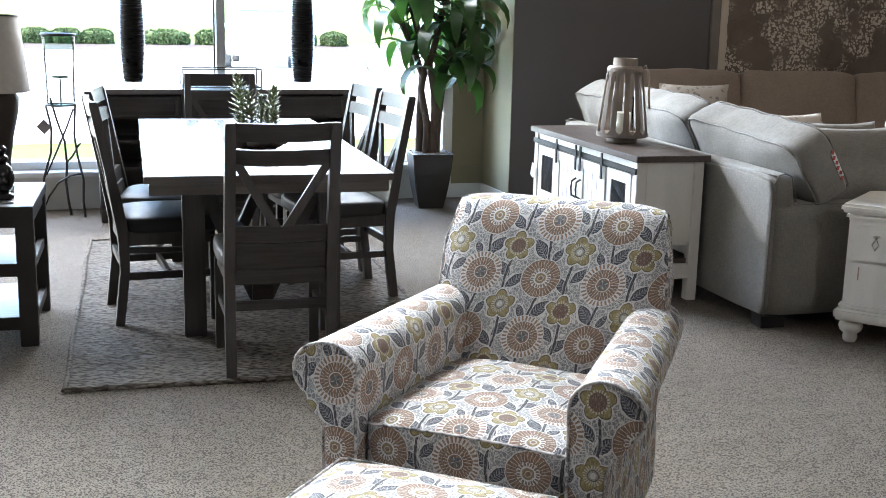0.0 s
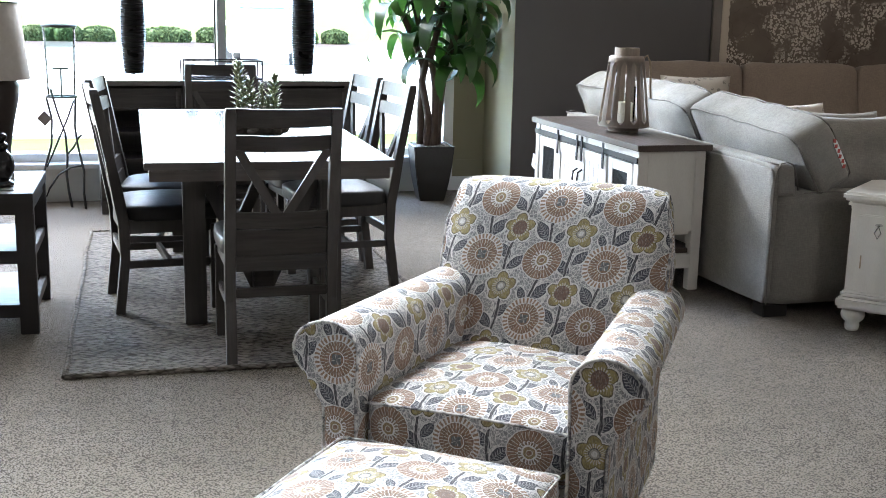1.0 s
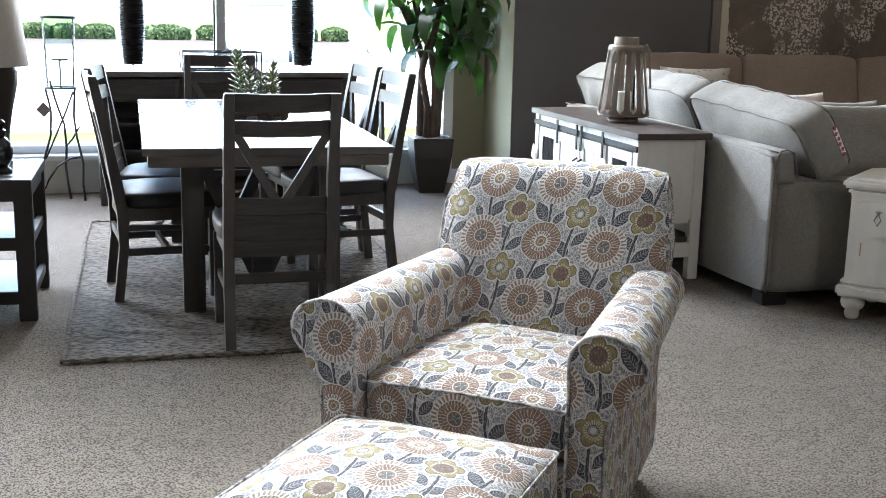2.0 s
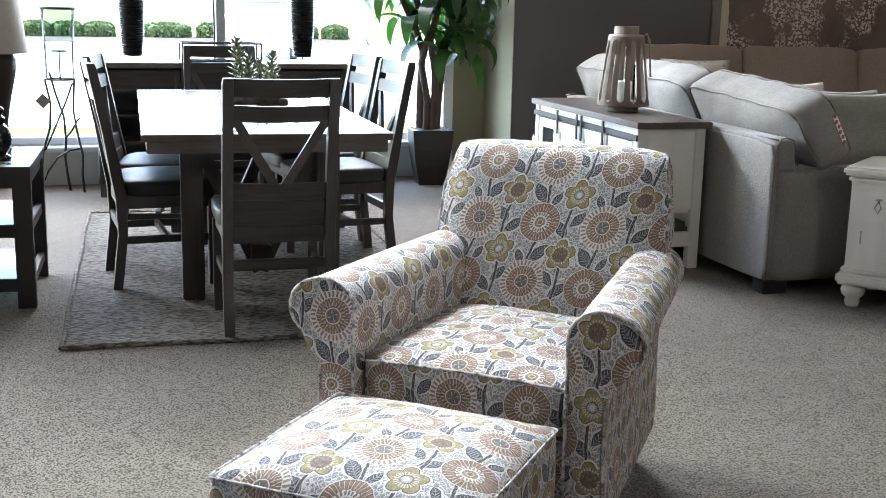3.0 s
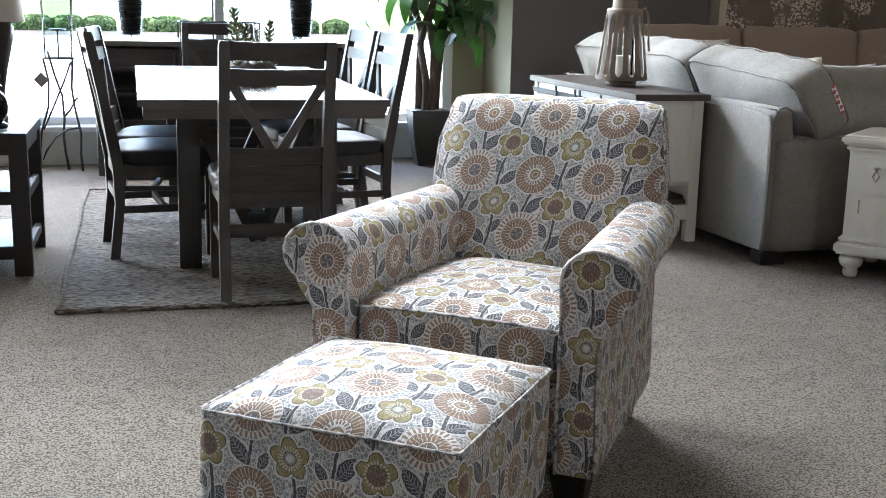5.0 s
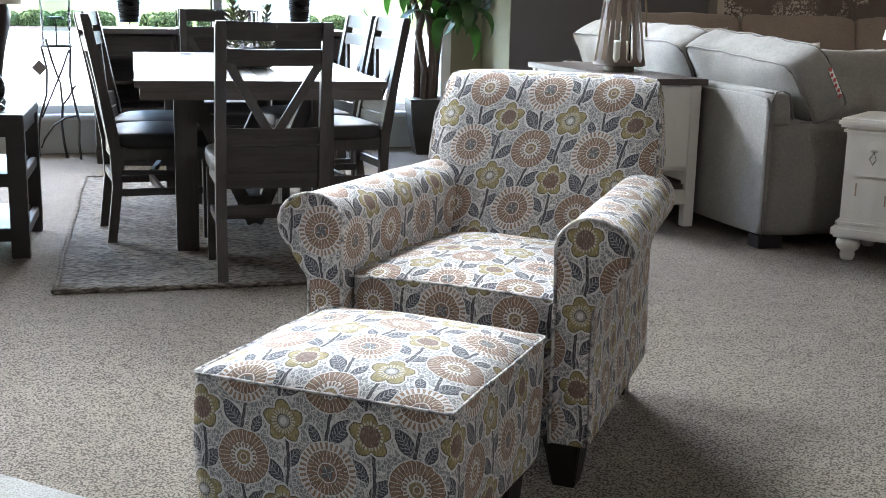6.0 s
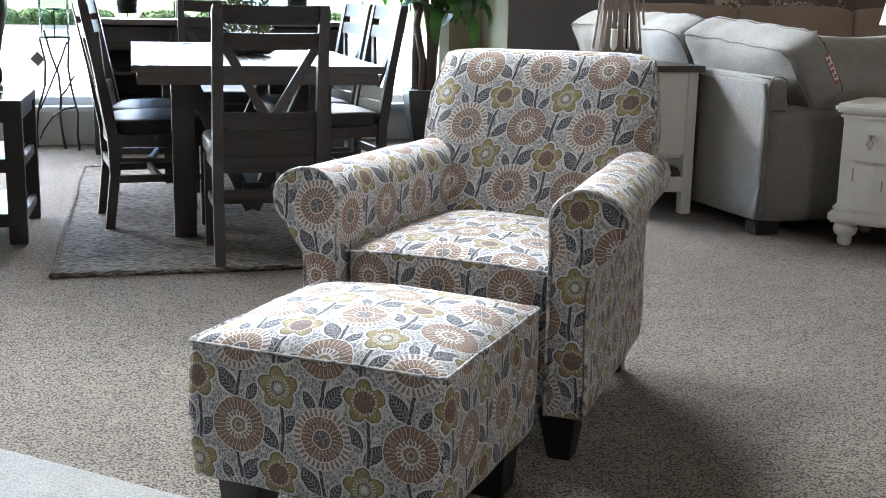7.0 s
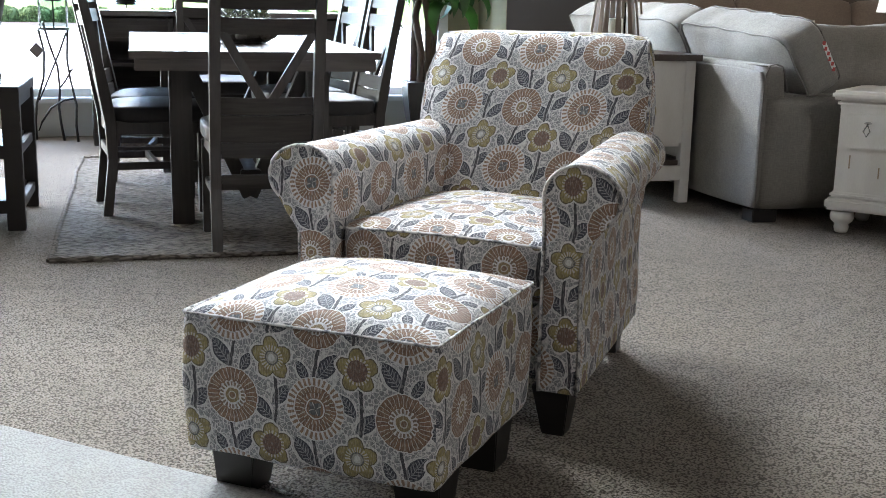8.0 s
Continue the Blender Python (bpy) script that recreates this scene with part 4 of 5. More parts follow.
# ---- plant on the table ----
rng = random.Random(11)
px, py = -0.915, 5.80
plant = thing("succulent_arrangement", pose(px, py, TZ, 0, 0, 10) @ Matrix.Scale(1.02, 4), "succulents growing from a grey driftwood bowl on the table", "plant")
bm = soft_box((0.25, 0.16, 0.10), (0, 0, 0.052), 12, 3.0, lumps=0.0, fn=lambda p: p + noise.noise_vector(p * 26) * 0.020 + noise.noise_vector(p * 60) * 0.007)
part("driftwood_bowl", bm, "driftwood", plant, smooth=True)
for dx, dy, r, h in ((-0.12, -0.02, 0.04, 0.06), (0.12, -0.03, 0.035, 0.06), (-0.02, -0.09, 0.03, 0.035), (0.09, -0.08, 0.026, 0.03)):
    part("driftwood_knob", soft_box((r * 2, r * 2, h), (dx, dy, h / 2 + 0.02), 5, 2.5, lumps=0.012, seed=dx), "driftwood", plant, smooth=True)


def rosette_stem(parent, base, tip, leaves, size):
    base, tip = Vector(base), Vector(tip)
    part("stem", tube([base, (base + tip) / 2 + Vector((0.008, 0, 0)), tip], [0.007, 0.006, 0.004], 6), "succulent", parent)
    bm = bmesh.new()
    for k in range(leaves):
        f = 0.25 + 0.75 * k / leaves
        p = base.lerp(tip, f)
        a = k * 2.4
        up = 0.35 + 0.9 * (f - 0.25)
        d = Vector((math.cos(a), math.sin(a), up)).normalized()
        s = d.cross(Vector((0, 0, 1))).normalized()
        L = size * (1.1 - 0.45 * f) * rng.uniform(0.85, 1.15)
        nrm = s.cross(d)
        q = [p, p + d * L * 0.5 + s * L * 0.19, p + d * L, p + d * L * 0.5 - s * L * 0.19]
        top = p + d * L * 0.5 + nrm * L * 0.07
        v = [bm.verts.new(c) for c in q] + [bm.verts.new(top), bm.verts.new(top - nrm * L * 0.12)]
        for a0, b0 in ((0, 1), (1, 2), (2, 3), (3, 0)):
            bm.faces.new((v[a0], v[b0], v[4])), bm.faces.new((v[b0], v[a0], v[5]))
    part("leaves", bm, "succulent", parent, "fleshy green leaves", smooth=True)


for base, tip, n, s in (((-0.055, 0, 0.06), (-0.085, 0.0, 0.335), 62, 0.070), ((-0.02, -0.02, 0.06), (-0.035, -0.03, 0.26), 44, 0.064), ((0.015, -0.03, 0.06), (0.022, -0.04, 0.25), 70, 0.036), ((0.065, 0.01, 0.06), (0.082, 0.0, 0.275), 54, 0.066),
                        ((-0.06, -0.02, 0.05), (-0.085, -0.03, 0.16), 30, 0.056), ((0.045, -0.05, 0.05), (0.05, -0.07, 0.19), 60, 0.036), ((0.075, -0.03, 0.05), (0.09, -0.04, 0.17), 30, 0.052)):
    rosette_stem(plant, base, tip, n, s)

# ---- sideboard under the window ----
SW, SD, SH = 1.70, 0.42, 0.895
side_m = pose(*along(-2.30, 7.86, 18.0, SW / 2, 0), 0, 0, 0, 18.0)
sb = thing("sideboard", side_m, "long dark wooden sideboard with panelled drawers and open shelves", "sideboard")
part("top", block((SW + 0.04, SD + 0.03, 0.035), (0, SD / 2 - 0.01, SH - 0.0175), 0.004), "top_wood", sb)
part("back", block((SW, 0.02, SH - 0.10), (0, SD - 0.01, SH / 2 + 0.015), 0.002), "rail_wood", sb)
part("bottom", block((SW, SD - 0.02, 0.03), (0, SD / 2 - 0.01, 0.105), 0.003), "rail_wood", sb)
for x in (-SW / 2 + 0.025, -SW / 6, SW / 6, SW / 2 - 0.025):
    part("upright", block((0.05, SD - 0.02, SH - 0.155), (x, SD / 2 - 0.01, SH / 2 + 0.04), 0.003), "dark_wood", sb)
for x in (-1, 1):
    for y in (0.035, SD - 0.045):
        part("foot", block((0.07, 0.06, 0.09), (x * (SW / 2 - 0.035), y, 0.045), 0.004), "dark_wood", sb)
for k in (-1, 0, 1):
    w = SW / 3 - 0.06
    dr = part("drawer", block((w, 0.02, 0.15), (k * SW / 3, 0.0, SH - 0.125), 0.003), "rail_wood", sb)
    for s in (-1, 1):
        part("moulding", block((w - 0.04, 0.012, 0.016), (k * SW / 3, -0.012, SH - 0.125 + s * 0.058), 0.003), "rail_wood", dr)
        part("moulding", block((0.016, 0.012, 0.10), (k * SW / 3 + s * (w / 2 - 0.028), -0.012, SH - 0.125), 0.003), "dark_wood", dr)
    for z in (0.36, 0.54):
        part("shelf", block((w + 0.005, SD - 0.06, 0.022), (k * SW / 3, SD / 2 - 0.01, z), 0.002), "rail_wood", sb)


def ribbed_vase(m):
    v = thing("ribbed_vase", m, "tall black ribbed ceramic vase on a clear base", "vase", "vases on the sideboard")
    prof = []
    n = 46
    for k in range(n * 2 + 1):
        f = k / (2 * n)
        r = 0.057 + 0.026 * math.sin(math.pi * min(1, f * 0.95 + 0.10)) + 0.0
        prof.append((r + (0.0055 if k % 2 else -0.0045), 0.035 + 0.74 * f))
    part("body", turned(prof, 28), "vase", v, smooth=False)
    part("stem", turned([(0.006, 0.012), (0.006, 0.04)], 10), "chrome", v)
    part("base", turned([(0.045, 0.0), (0.045, 0.012)], 20), "vessel", v, "clear glass base")
    return v


def on_board(u, v, z=SH):
    return pose(*along(-2.30, 7.86, 18.0, u, v), z, 0, 0, 18)


va = ribbed_vase(on_board(0.245, 0.19))
vb = copy_thing(va, on_board(1.40, 0.19))
for v, (dx, dz) in ((va, (-0.03, 0.70)), (vb, (-0.045, 0.70))):
    part("price_tag", block((0.05, 0.002, 0.035), (dx, -0.095, dz), 0, pose(0, 0, 0, 0, 28)), "tag", v, "small white price tag")
# open metal frame on the sideboard
fr = thing("metal_display_frame", on_board(0.83, 0.20), "open black metal box frame on the sideboard", "frame")
fw, fd, fh = 0.53, 0.22, 0.125
for x in (-1, 1):
    for y in (-1, 1):
        part("upright", block((0.010, 0.010, fh), (x * fw / 2, y * fd / 2, fh / 2), 0.001, seg=1), "iron", fr)
for z in (0.005, fh):
    for y in (-1, 1):
        part("bar", block((fw + 0.01, 0.010, 0.010), (0, y * fd / 2, z), 0.001, seg=1), "iron", fr)
    for x in (-1, 1):
        part("bar", block((0.010, fd, 0.010), (x * fw / 2, 0, z), 0.001, seg=1), "iron", fr)

# ---- twig stand with glass cylinder ----
st = thing("candle_stand", pose(-2.64, 8.17, 0, 0, 0, 0), "black wrought-iron twig stand with a tall glass cylinder", "candle stand")
TRAY = 0.752
for pts in (((-0.10, -0.02, TRAY), (-0.075, 0, 0.60), (-0.085, 0.0, 0.43), (-0.135, -0.02, 0.25), (-0.15, -0.02, 0.12), (-0.145, -0.03, 0)),
            ((-0.075, 0.0, TRAY + 0.055), (-0.045, 0.02, 0.66), (0.0, 0.04, 0.50), (0.012, 0.03, 0.34), (0.01, 0.0, 0.22), (0.03, -0.03, 0.11), (0.055, -0.05, 0.0)),
            ((0.095, 0.0, TRAY + 0.015), (0.08, 0.0, 0.56), (0.10, -0.01, 0.42), (0.145, -0.04, 0.25), (0.15, -0.08, 0.11), (0.17, -0.11, 0.0))):
    part("leg", tube(pts, [0.009, 0.008, 0.008, 0.0085, 0.009, 0.009, 0.010][:len(pts)], 8), "iron", st, smooth=True)
for pts in (((0.075, 0.02, TRAY - 0.02), (0.02, 0.03, 0.60), (-0.05, 0.02, 0.44), (-0.12, -0.01, 0.27)),
            ((0.13, -0.03, 0.29), (0.05, -0.02, 0.275), (-0.04, -0.01, 0.22), (-0.11, -0.01, 0.12), (-0.135, -0.01, 0.06)),
            ((0.015, 0.03, 0.36), (0.06, 0.02, 0.41), (0.105, 0.0, 0.48), (0.125, 0.0, 0.50))):
    part("twig", tube(pts, [0.007] * (len(pts) - 1) + [0.005], 7), "iron", st, smooth=True)
part("tray", turned([(0.0, 0.0), (0.104, 0.0), (0.108, 0.012), (0.100, 0.012), (0.096, 0.004), (0.0, 0.004)], 32, (0, 0, TRAY), closed=False), "iron", st, smooth=False)
part("spike", turned([(0.006, 0.0), (0.006, 0.19)], 10, (0, 0, TRAY + 0.004)), "iron", st)
part("candle_plate", turned([(0.0, 0.0), (0.055, 0.0), (0.055, 0.012), (0.0, 0.012)], 24, (0, 0, TRAY + 0.19), closed=False), "iron", st)
cyl = part("glass_cylinder", turned([(0.094, 0.01), (0.099, 0.24), (0.108, 0.478)], 40, (0, 0, TRAY), closed=False), "tinted", st, "clear glass cylinder with a black rim", smooth=True)
part("rim", tube([(0.109 * math.cos(k * math.pi / 20), 0.109 * math.sin(k * math.pi / 20), TRAY + 0.48) for k in range(40)], 0.0095, 8, ring=True), "iron", st, smooth=True)
part("hanging_tag", block((0.075, 0.004, 0.075), (-0.085, -0.115, TRAY - 0.135), 0, pose(0, 0, 0, 0, 45)), "grey_tag", st, "dark square tag")
part("tag_string", tube([(-0.095, -0.11, TRAY), (-0.085, -0.115, TRAY - 0.085)], 0.0015, 5), "iron", st)

# ---- side table with lamp and ornament ----
et_m = pose(-1.73, 5.02, 0, 0, 0, 14.5)
et = thing("side_table", et_m, "espresso-stained open side table with two shelves", "side table")
EW, ED, EH = 0.62, 0.665, 0.615
for x in (-0.045, -EW + 0.045):
    for y in (0.03, ED - 0.03):
        part("leg", block((0.075 if x > -0.1 else 0.075, 0.05, EH - 0.04), (x + 0.006, y, (EH - 0.04) / 2), 0.003), "espresso", et)
part("top", block((EW, ED + 0.02, 0.045), (-EW / 2, ED / 2, EH - 0.0225), 0.003), "espresso", et)
part("glass_inset", block((EW - 0.16, ED - 0.14, 0.004), (-EW / 2, ED / 2, EH + 0.002), 0.001), "board", et, "grey glass inset")
for z in (0.10, 0.335):
    part("shelf", block((EW - 0.10, ED - 0.03, 0.022), (-EW / 2, ED / 2, z + 0.02), 0.002), "espresso", et)
    for x in (-0.028, -EW + 0.028):
        part("side_rail", block((0.03, ED - 0.08, 0.045), (x, ED / 2, z), 0.003), "espresso", et)
    part("front_rail", block((EW - 0.13, 0.03, 0.045), (-EW / 2, 0.03, z - 0.004), 0.003), "espresso", et)
part("apron", block((EW - 0.13, 0.03, 0.05), (-EW / 2, 0.03, EH - 0.07), 0.003), "espresso", et)
part("apron", block((0.03, ED - 0.08, 0.05), (-0.028, ED / 2, EH - 0.07), 0.003), "espresso", et)
tl = thing("table_lamp", pose(*along(-1.715, 5.02, 16, -0.19, 0.40), EH + 0.004), "table lamp with dark tapered body and linen drum shade", "table lamp")
part("body", turned([(0.075, 0.0), (0.078, 0.02), (0.066, 0.04), (0.068, 0.14), (0.085, 0.24), (0.112, 0.36), (0.118, 0.42), (0.08, 0.47), (0.03, 0.49)], 28), "lamp_body", tl, smooth=True)
part("shade", turned([(0.165, 0.445), (0.128, 0.775), (0.125, 0.775), (0.162, 0.445)], 40, closed=False), "shade", tl, "off-white linen drum shade", smooth=True)
part("neck", turned([(0.012, 0.48), (0.012, 0.62)], 10), "iron", tl)
part("shade_ring", tube([(0.128 * math.cos(k * math.pi / 16), 0.128 * math.sin(k * math.pi / 16), 0.775) for k in range(32)], 0.003, 6, ring=True), "iron", tl)
orn = thing("stacked_ornament", pose(*along(-1.715, 5.02, 16, -0.15, 0.19), EH + 0.004), "glossy black stacked-pebble ornament on a round base", "ornament")
part("base", turned([(0.05, 0), (0.052, 0.012), (0.035, 0.026), (0.03, 0.03)], 24), "gloss_black", orn, smooth=True)
for z, r, h in ((0.09, 0.055, 0.075), (0.172, 0.034, 0.024), (0.212, 0.03, 0.022)):
    part("pebble", turned([(r * math.sin(math.pi * k / 10) + 0.0005, z - h * math.cos(math.pi * k / 10)) for k in range(11)], 24), "gloss_black", orn, smooth=True)

cord = tagged(part("lamp_cord", tube([(-0.50, 0.62, 0.60), (-0.49, 0.635, 0.45), (-0.475, 0.64, 0.30), (-0.48, 0.65, 0.12), (-0.47, 0.68, 0.004), (-0.60, 0.75, 0.004)], 0.004, 6), "rope", smooth=True), "thin pale lamp cord hanging behind the side table", "cord")
cord.matrix_world = et_m

# ---- potted dracaena ----
pot_m = pose(-0.125, 8.83, 0, 0, 0, 12)
dr = thing("potted_dracaena", pot_m, "tall dracaena with drooping strap leaves in a tapered dark pot", "potted plant")
bm = bmesh.new()
rows = []
for hw, z in ((0.090, 0.0), (0.097, 0.03), (0.120, 0.14), (0.137, 0.26), (0.150, 0.405), (0.155, 0.41), (0.138, 0.41), (0.13, 0.365)):
    rows.append([bm.verts.new((a * hw, c * hw, z)) for a, c in ((-1, -1), (1, -1), (1, 1), (-1, 1))])
for a, c in zip(rows, rows[1:]):
    for k in range(4):
        bm.faces.new((a[k], a[(k + 1) % 4], c[(k + 1) % 4], c[k]))
bm.faces.new(rows[0][::-1])
bmesh.ops.bevel(bm, geom=[e for e in bm.edges if abs(e.verts[0].co.z - e.verts[1].co.z) > 0.02], offset=0.006, segments=2, affect="EDGES")
part("pot", bm, "pot", dr, "dark square tapered pot")
part("moss", soft_box((0.265, 0.265, 0.05), (0, 0, 0.385), 8, 8.0, lumps=0.012), "moss", dr, "dry grey moss", smooth=True)
canes = [
    [(-0.03, 0.0, 0.38), (-0.025, 0.0, 0.62), (-0.075, 0.01, 0.88), (-0.02, 0.02, 1.10), (-0.10, 0.03, 1.30), (-0.17, 0.02, 1.52)],
    [(0.02, -0.02, 0.38), (0.025, -0.02, 0.60), (0.02, -0.03, 0.84), (-0.02, -0.03, 1.06), (0.03, -0.02, 1.25), (0.07, -0.02, 1.45)],
    [(0.05, 0.03, 0.38), (0.06, 0.03, 0.60), (0.075, 0.02, 0.80), (0.10, 0.0, 1.02), (0.17, -0.02, 1.22), (0.22, -0.04, 1.40)],
    [(-0.07, 0.05, 0.38), (-0.075, 0.04, 0.68), (-0.06, 0.04, 0.98), (-0.13, 0.03, 1.16), (-0.24, 0.0, 1.38)],
]
for c in canes:
    part("cane", tube(c, [0.030, 0.028, 0.027, 0.026, 0.024, 0.02][:len(c)], 10), "bark", dr, smooth=True)


def strap_leaf(length, width, droop, twist):
    """A folded strap leaf that rises and hangs over, growing along x."""
    bm = bmesh.new()
    n = 9
    rows = []
    a, x, z = 0.75, 0.0, 0.0
    for k in range(n + 1):
        f = k / n
        w = width * (0.35 + 1.25 * f) * (1 - f) ** 0.85 * 1.3 if f < 1 else 0.0005
        fold = 0.22 * w
        tw = twist * f
        rows.append([bm.verts.new((x, s * w * math.cos(tw), z + abs(s) * fold + s * w * math.sin(tw))) for s in (-1, 0, 1)])
        x += length / n * math.cos(a)
        z += length / n * math.sin(a)
        a -= droop / n * (0.6 + 0.9 * f)
    for r0, r1 in zip(rows, rows[1:]):
        for k in range(2):
            bm.faces.new((r0[k], r1[k], r1[k + 1], r0[k + 1]))
    return bm


rng = random.Random(21)
kinds = []
for k in range(8):
    o = part("leaf", strap_leaf(0.50 + 0.035 * (k % 4), 0.076 + 0.008 * (k % 3), 3.0 + 0.26 * (k % 5), rng.uniform(-0.7, 0.7)), "leaf", dr, smooth=True)
    kinds.append(o)
heads = [((-0.17, 0.02, 1.54), 11, 1.10), ((0.07, -0.02, 1.54), 11, 1.10), ((0.17, 0.0, 1.24), 12, 1.10), ((-0.14, 0.02, 1.17), 9, 1.0),
         ((0.06, -0.05, 0.99), 6, 0.92), ((0.18, -0.02, 1.02), 8, 0.92), ((0.22, -0.04, 1.40), 10, 1.05), ((-0.24, 0.0, 1.40), 8, 1.0)]
used = 0
for (hx, hy, hz), count, size in heads:
    for k in range(count):
        a = k * 2.39996 + rng.uniform(-0.3, 0.3)
        f = k / count
        m = pose(hx + 0.01 * math.cos(a), hy + 0.01 * math.sin(a), hz - 0.10 * f + 0.03, 0, 0, math.degrees(a)) @ pose(0, 0, 0, 0, rng.uniform(-18, 10) - 22 * (1 - f) + 22 * f) @ Matrix.Scale(size * rng.uniform(0.8, 1.12), 4)
        if used < len(kinds):
            kinds[used].matrix_basis = m
        else:
            again(kinds[rng.randrange(len(kinds))], m, dr)
        used += 1


# ---- console with barn doors ----
CL, CD, CH = 1.52, 0.415, 0.762
con_m = pose(0.953, 5.985, 0, 0, 0, ROOM)       # x across the end, y along the front
con = thing("console_cabinet", con_m, "distressed white console with sliding barn doors and brown plank top", "console")
part("top", block((CD, CL, 0.032), (CD / 2, CL / 2, CH - 0.016), 0.003), "console_top", con, "dark brown plank top")
leg = 0.055
for x in (0.02 + leg / 2, CD - 0.02 - leg / 2):
    for y in (0.03 + leg / 2, CL - 0.03 - leg / 2):
        part("leg", block((leg, leg, CH - 0.032), (x, y, (CH - 0.032) / 2), 0.003), "white_paint", con)
for y in (0.045, CL - 0.045):
    part("end_panel", block((CD - 0.04 - 2 * leg, 0.02, 0.42), (CD / 2, y, CH - 0.032 - 0.21), 0.002), "white_paint", con)
    part("end_rail", block((CD - 0.04 - 2 * leg, 0.03, 0.075), (CD / 2, y, 0.155), 0.003), "white_paint", con)
part("lower_shelf", block((CD - 0.06, CL - 0.12, 0.025), (CD / 2, CL / 2, 0.205), 0.002), "console_top", con, "brown lower shelf")
part("shelf_rail", block((0.025, CL - 0.17, 0.07), (0.045, CL / 2, 0.155), 0.003), "white_paint", con)
part("back_panel", block((0.015, CL - 0.17, 0.50), (CD - 0.05, CL / 2, CH - 0.282), 0.002), "white_paint", con)
part("floor_panel", block((CD - 0.06, CL - 0.12, 0.02), (CD / 2, CL / 2, CH - 0.462), 0.002), "white_paint", con)
part("face_rail", block((0.022, CL - 0.17, 0.045), (0.04, CL / 2, CH - 0.056), 0.002), "white_paint", con)
part("face_rail", block((0.022, CL - 0.17, 0.04), (0.04, CL / 2, CH - 0.455), 0.002), "white_paint", con)
part("track", block((0.008, CL - 0.06, 0.030), (0.014, CL / 2, CH - 0.082), 0.001), "iron", con, "black sliding-door track")
bays = [(0.10, 0.40), (0.40, 0.76), (0.76, 1.12), (1.12, 1.42)]
for k, (y0, y1) in enumerate(bays):
    mid, w, z0, z1 = (y0 + y1) / 2, y1 - y0 - 0.006, CH - 0.43, CH - 0.105
    inner = k in (1, 2)
    d = part("door", block((0.018, w, z1 - z0), (0.028 if inner else 0.036, mid, (z0 + z1) / 2), 0.002), "white_paint", con)
    xf = 0.017 if inner else 0.025
    for s in (-1, 1):
        part("stile", block((0.008, 0.055, z1 - z0), (xf, mid + s * (w / 2 - 0.0275), (z0 + z1) / 2), 0.001), "white_paint", d)
        part("rail", block((0.008, w - 0.11, 0.055), (xf, mid, (z0 + z1) / 2 + s * ((z1 - z0) / 2 - 0.0275)), 0.001), "white_paint", d)
    if not inner:
        part("mesh_panel", block((0.004, w - 0.11, z1 - z0 - 0.11), (xf + 0.0035, mid, (z0 + z1) / 2), 0), "mesh_panel", d, "dark wire mesh panel")
        for q in range(14):
            yy = mid - (w - 0.12) / 2 + (w - 0.12) * q / 13
            part("wire", tube([(xf, yy, z0 + 0.055), (xf, yy, z1 - 0.055)], 0.0012, 4), "iron", d)
    else:
        for q in (1, 2, 3):
            part("board_joint", block((0.003, 0.004, z1 - z0 - 0.11), (xf + 0.003, mid - w / 2 + 0.055 + (w - 0.11) * q / 4, (z0 + z1) / 2), 0), "grey_welt", d)
        side = mid + (w / 2 - 0.03) * (1 if k == 1 else -1)
        zc = (z0 + z1) / 2 - 0.01
        part("handle", tube([(xf - 0.004, side, zc - 0.055), (xf - 0.03, side, zc - 0.04), (xf - 0.034, side, zc), (xf - 0.03, side, zc + 0.04), (xf - 0.004, side, zc + 0.055)], 0.006, 8), "iron", d, "black iron pull", smooth=True)
        for s in (-1, 1):
            part("hanger", block((0.006, 0.022, 0.14), (xf - 0.014, mid + s * (w / 2 - 0.03), CH - 0.105), 0.001), "iron", d)
part("price_tag", block((0.003, 0.055, 0.085), (0.002, CL - 0.06, CH - 0.27), 0, pose(0, 0, 0, 20, 0, 0)), "tag", con, "white hanging price tag")

# ---- lantern ----
lx, ly = along(0.953, 5.985, ROOM, 0.205, 0.63)
lan = thing("wooden_lantern", pose(lx, ly, CH), "grey-washed slotted wooden lantern with a candle inside", "lantern")
part("foot", turned([(0.080, 0.0), (0.085, 0.006), (0.082, 0.03)], 32), "lantern", lan, smooth=False)
part("floor_disc", turned([(0.135, 0.03), (0.141, 0.036), (0.140, 0.05)], 40), "lantern", lan)
part("shoulder", turned([(0.098, 0.385), (0.097, 0.405), (0.088, 0.415), (0.060, 0.416)], 40, closed=True), "lantern", lan)
part("collar", turned([(0.066, 0.412), (0.068, 0.416), (0.066, 0.458), (0.058, 0.458), (0.058, 0.42)], 32), "lantern", lan)
SL = 12
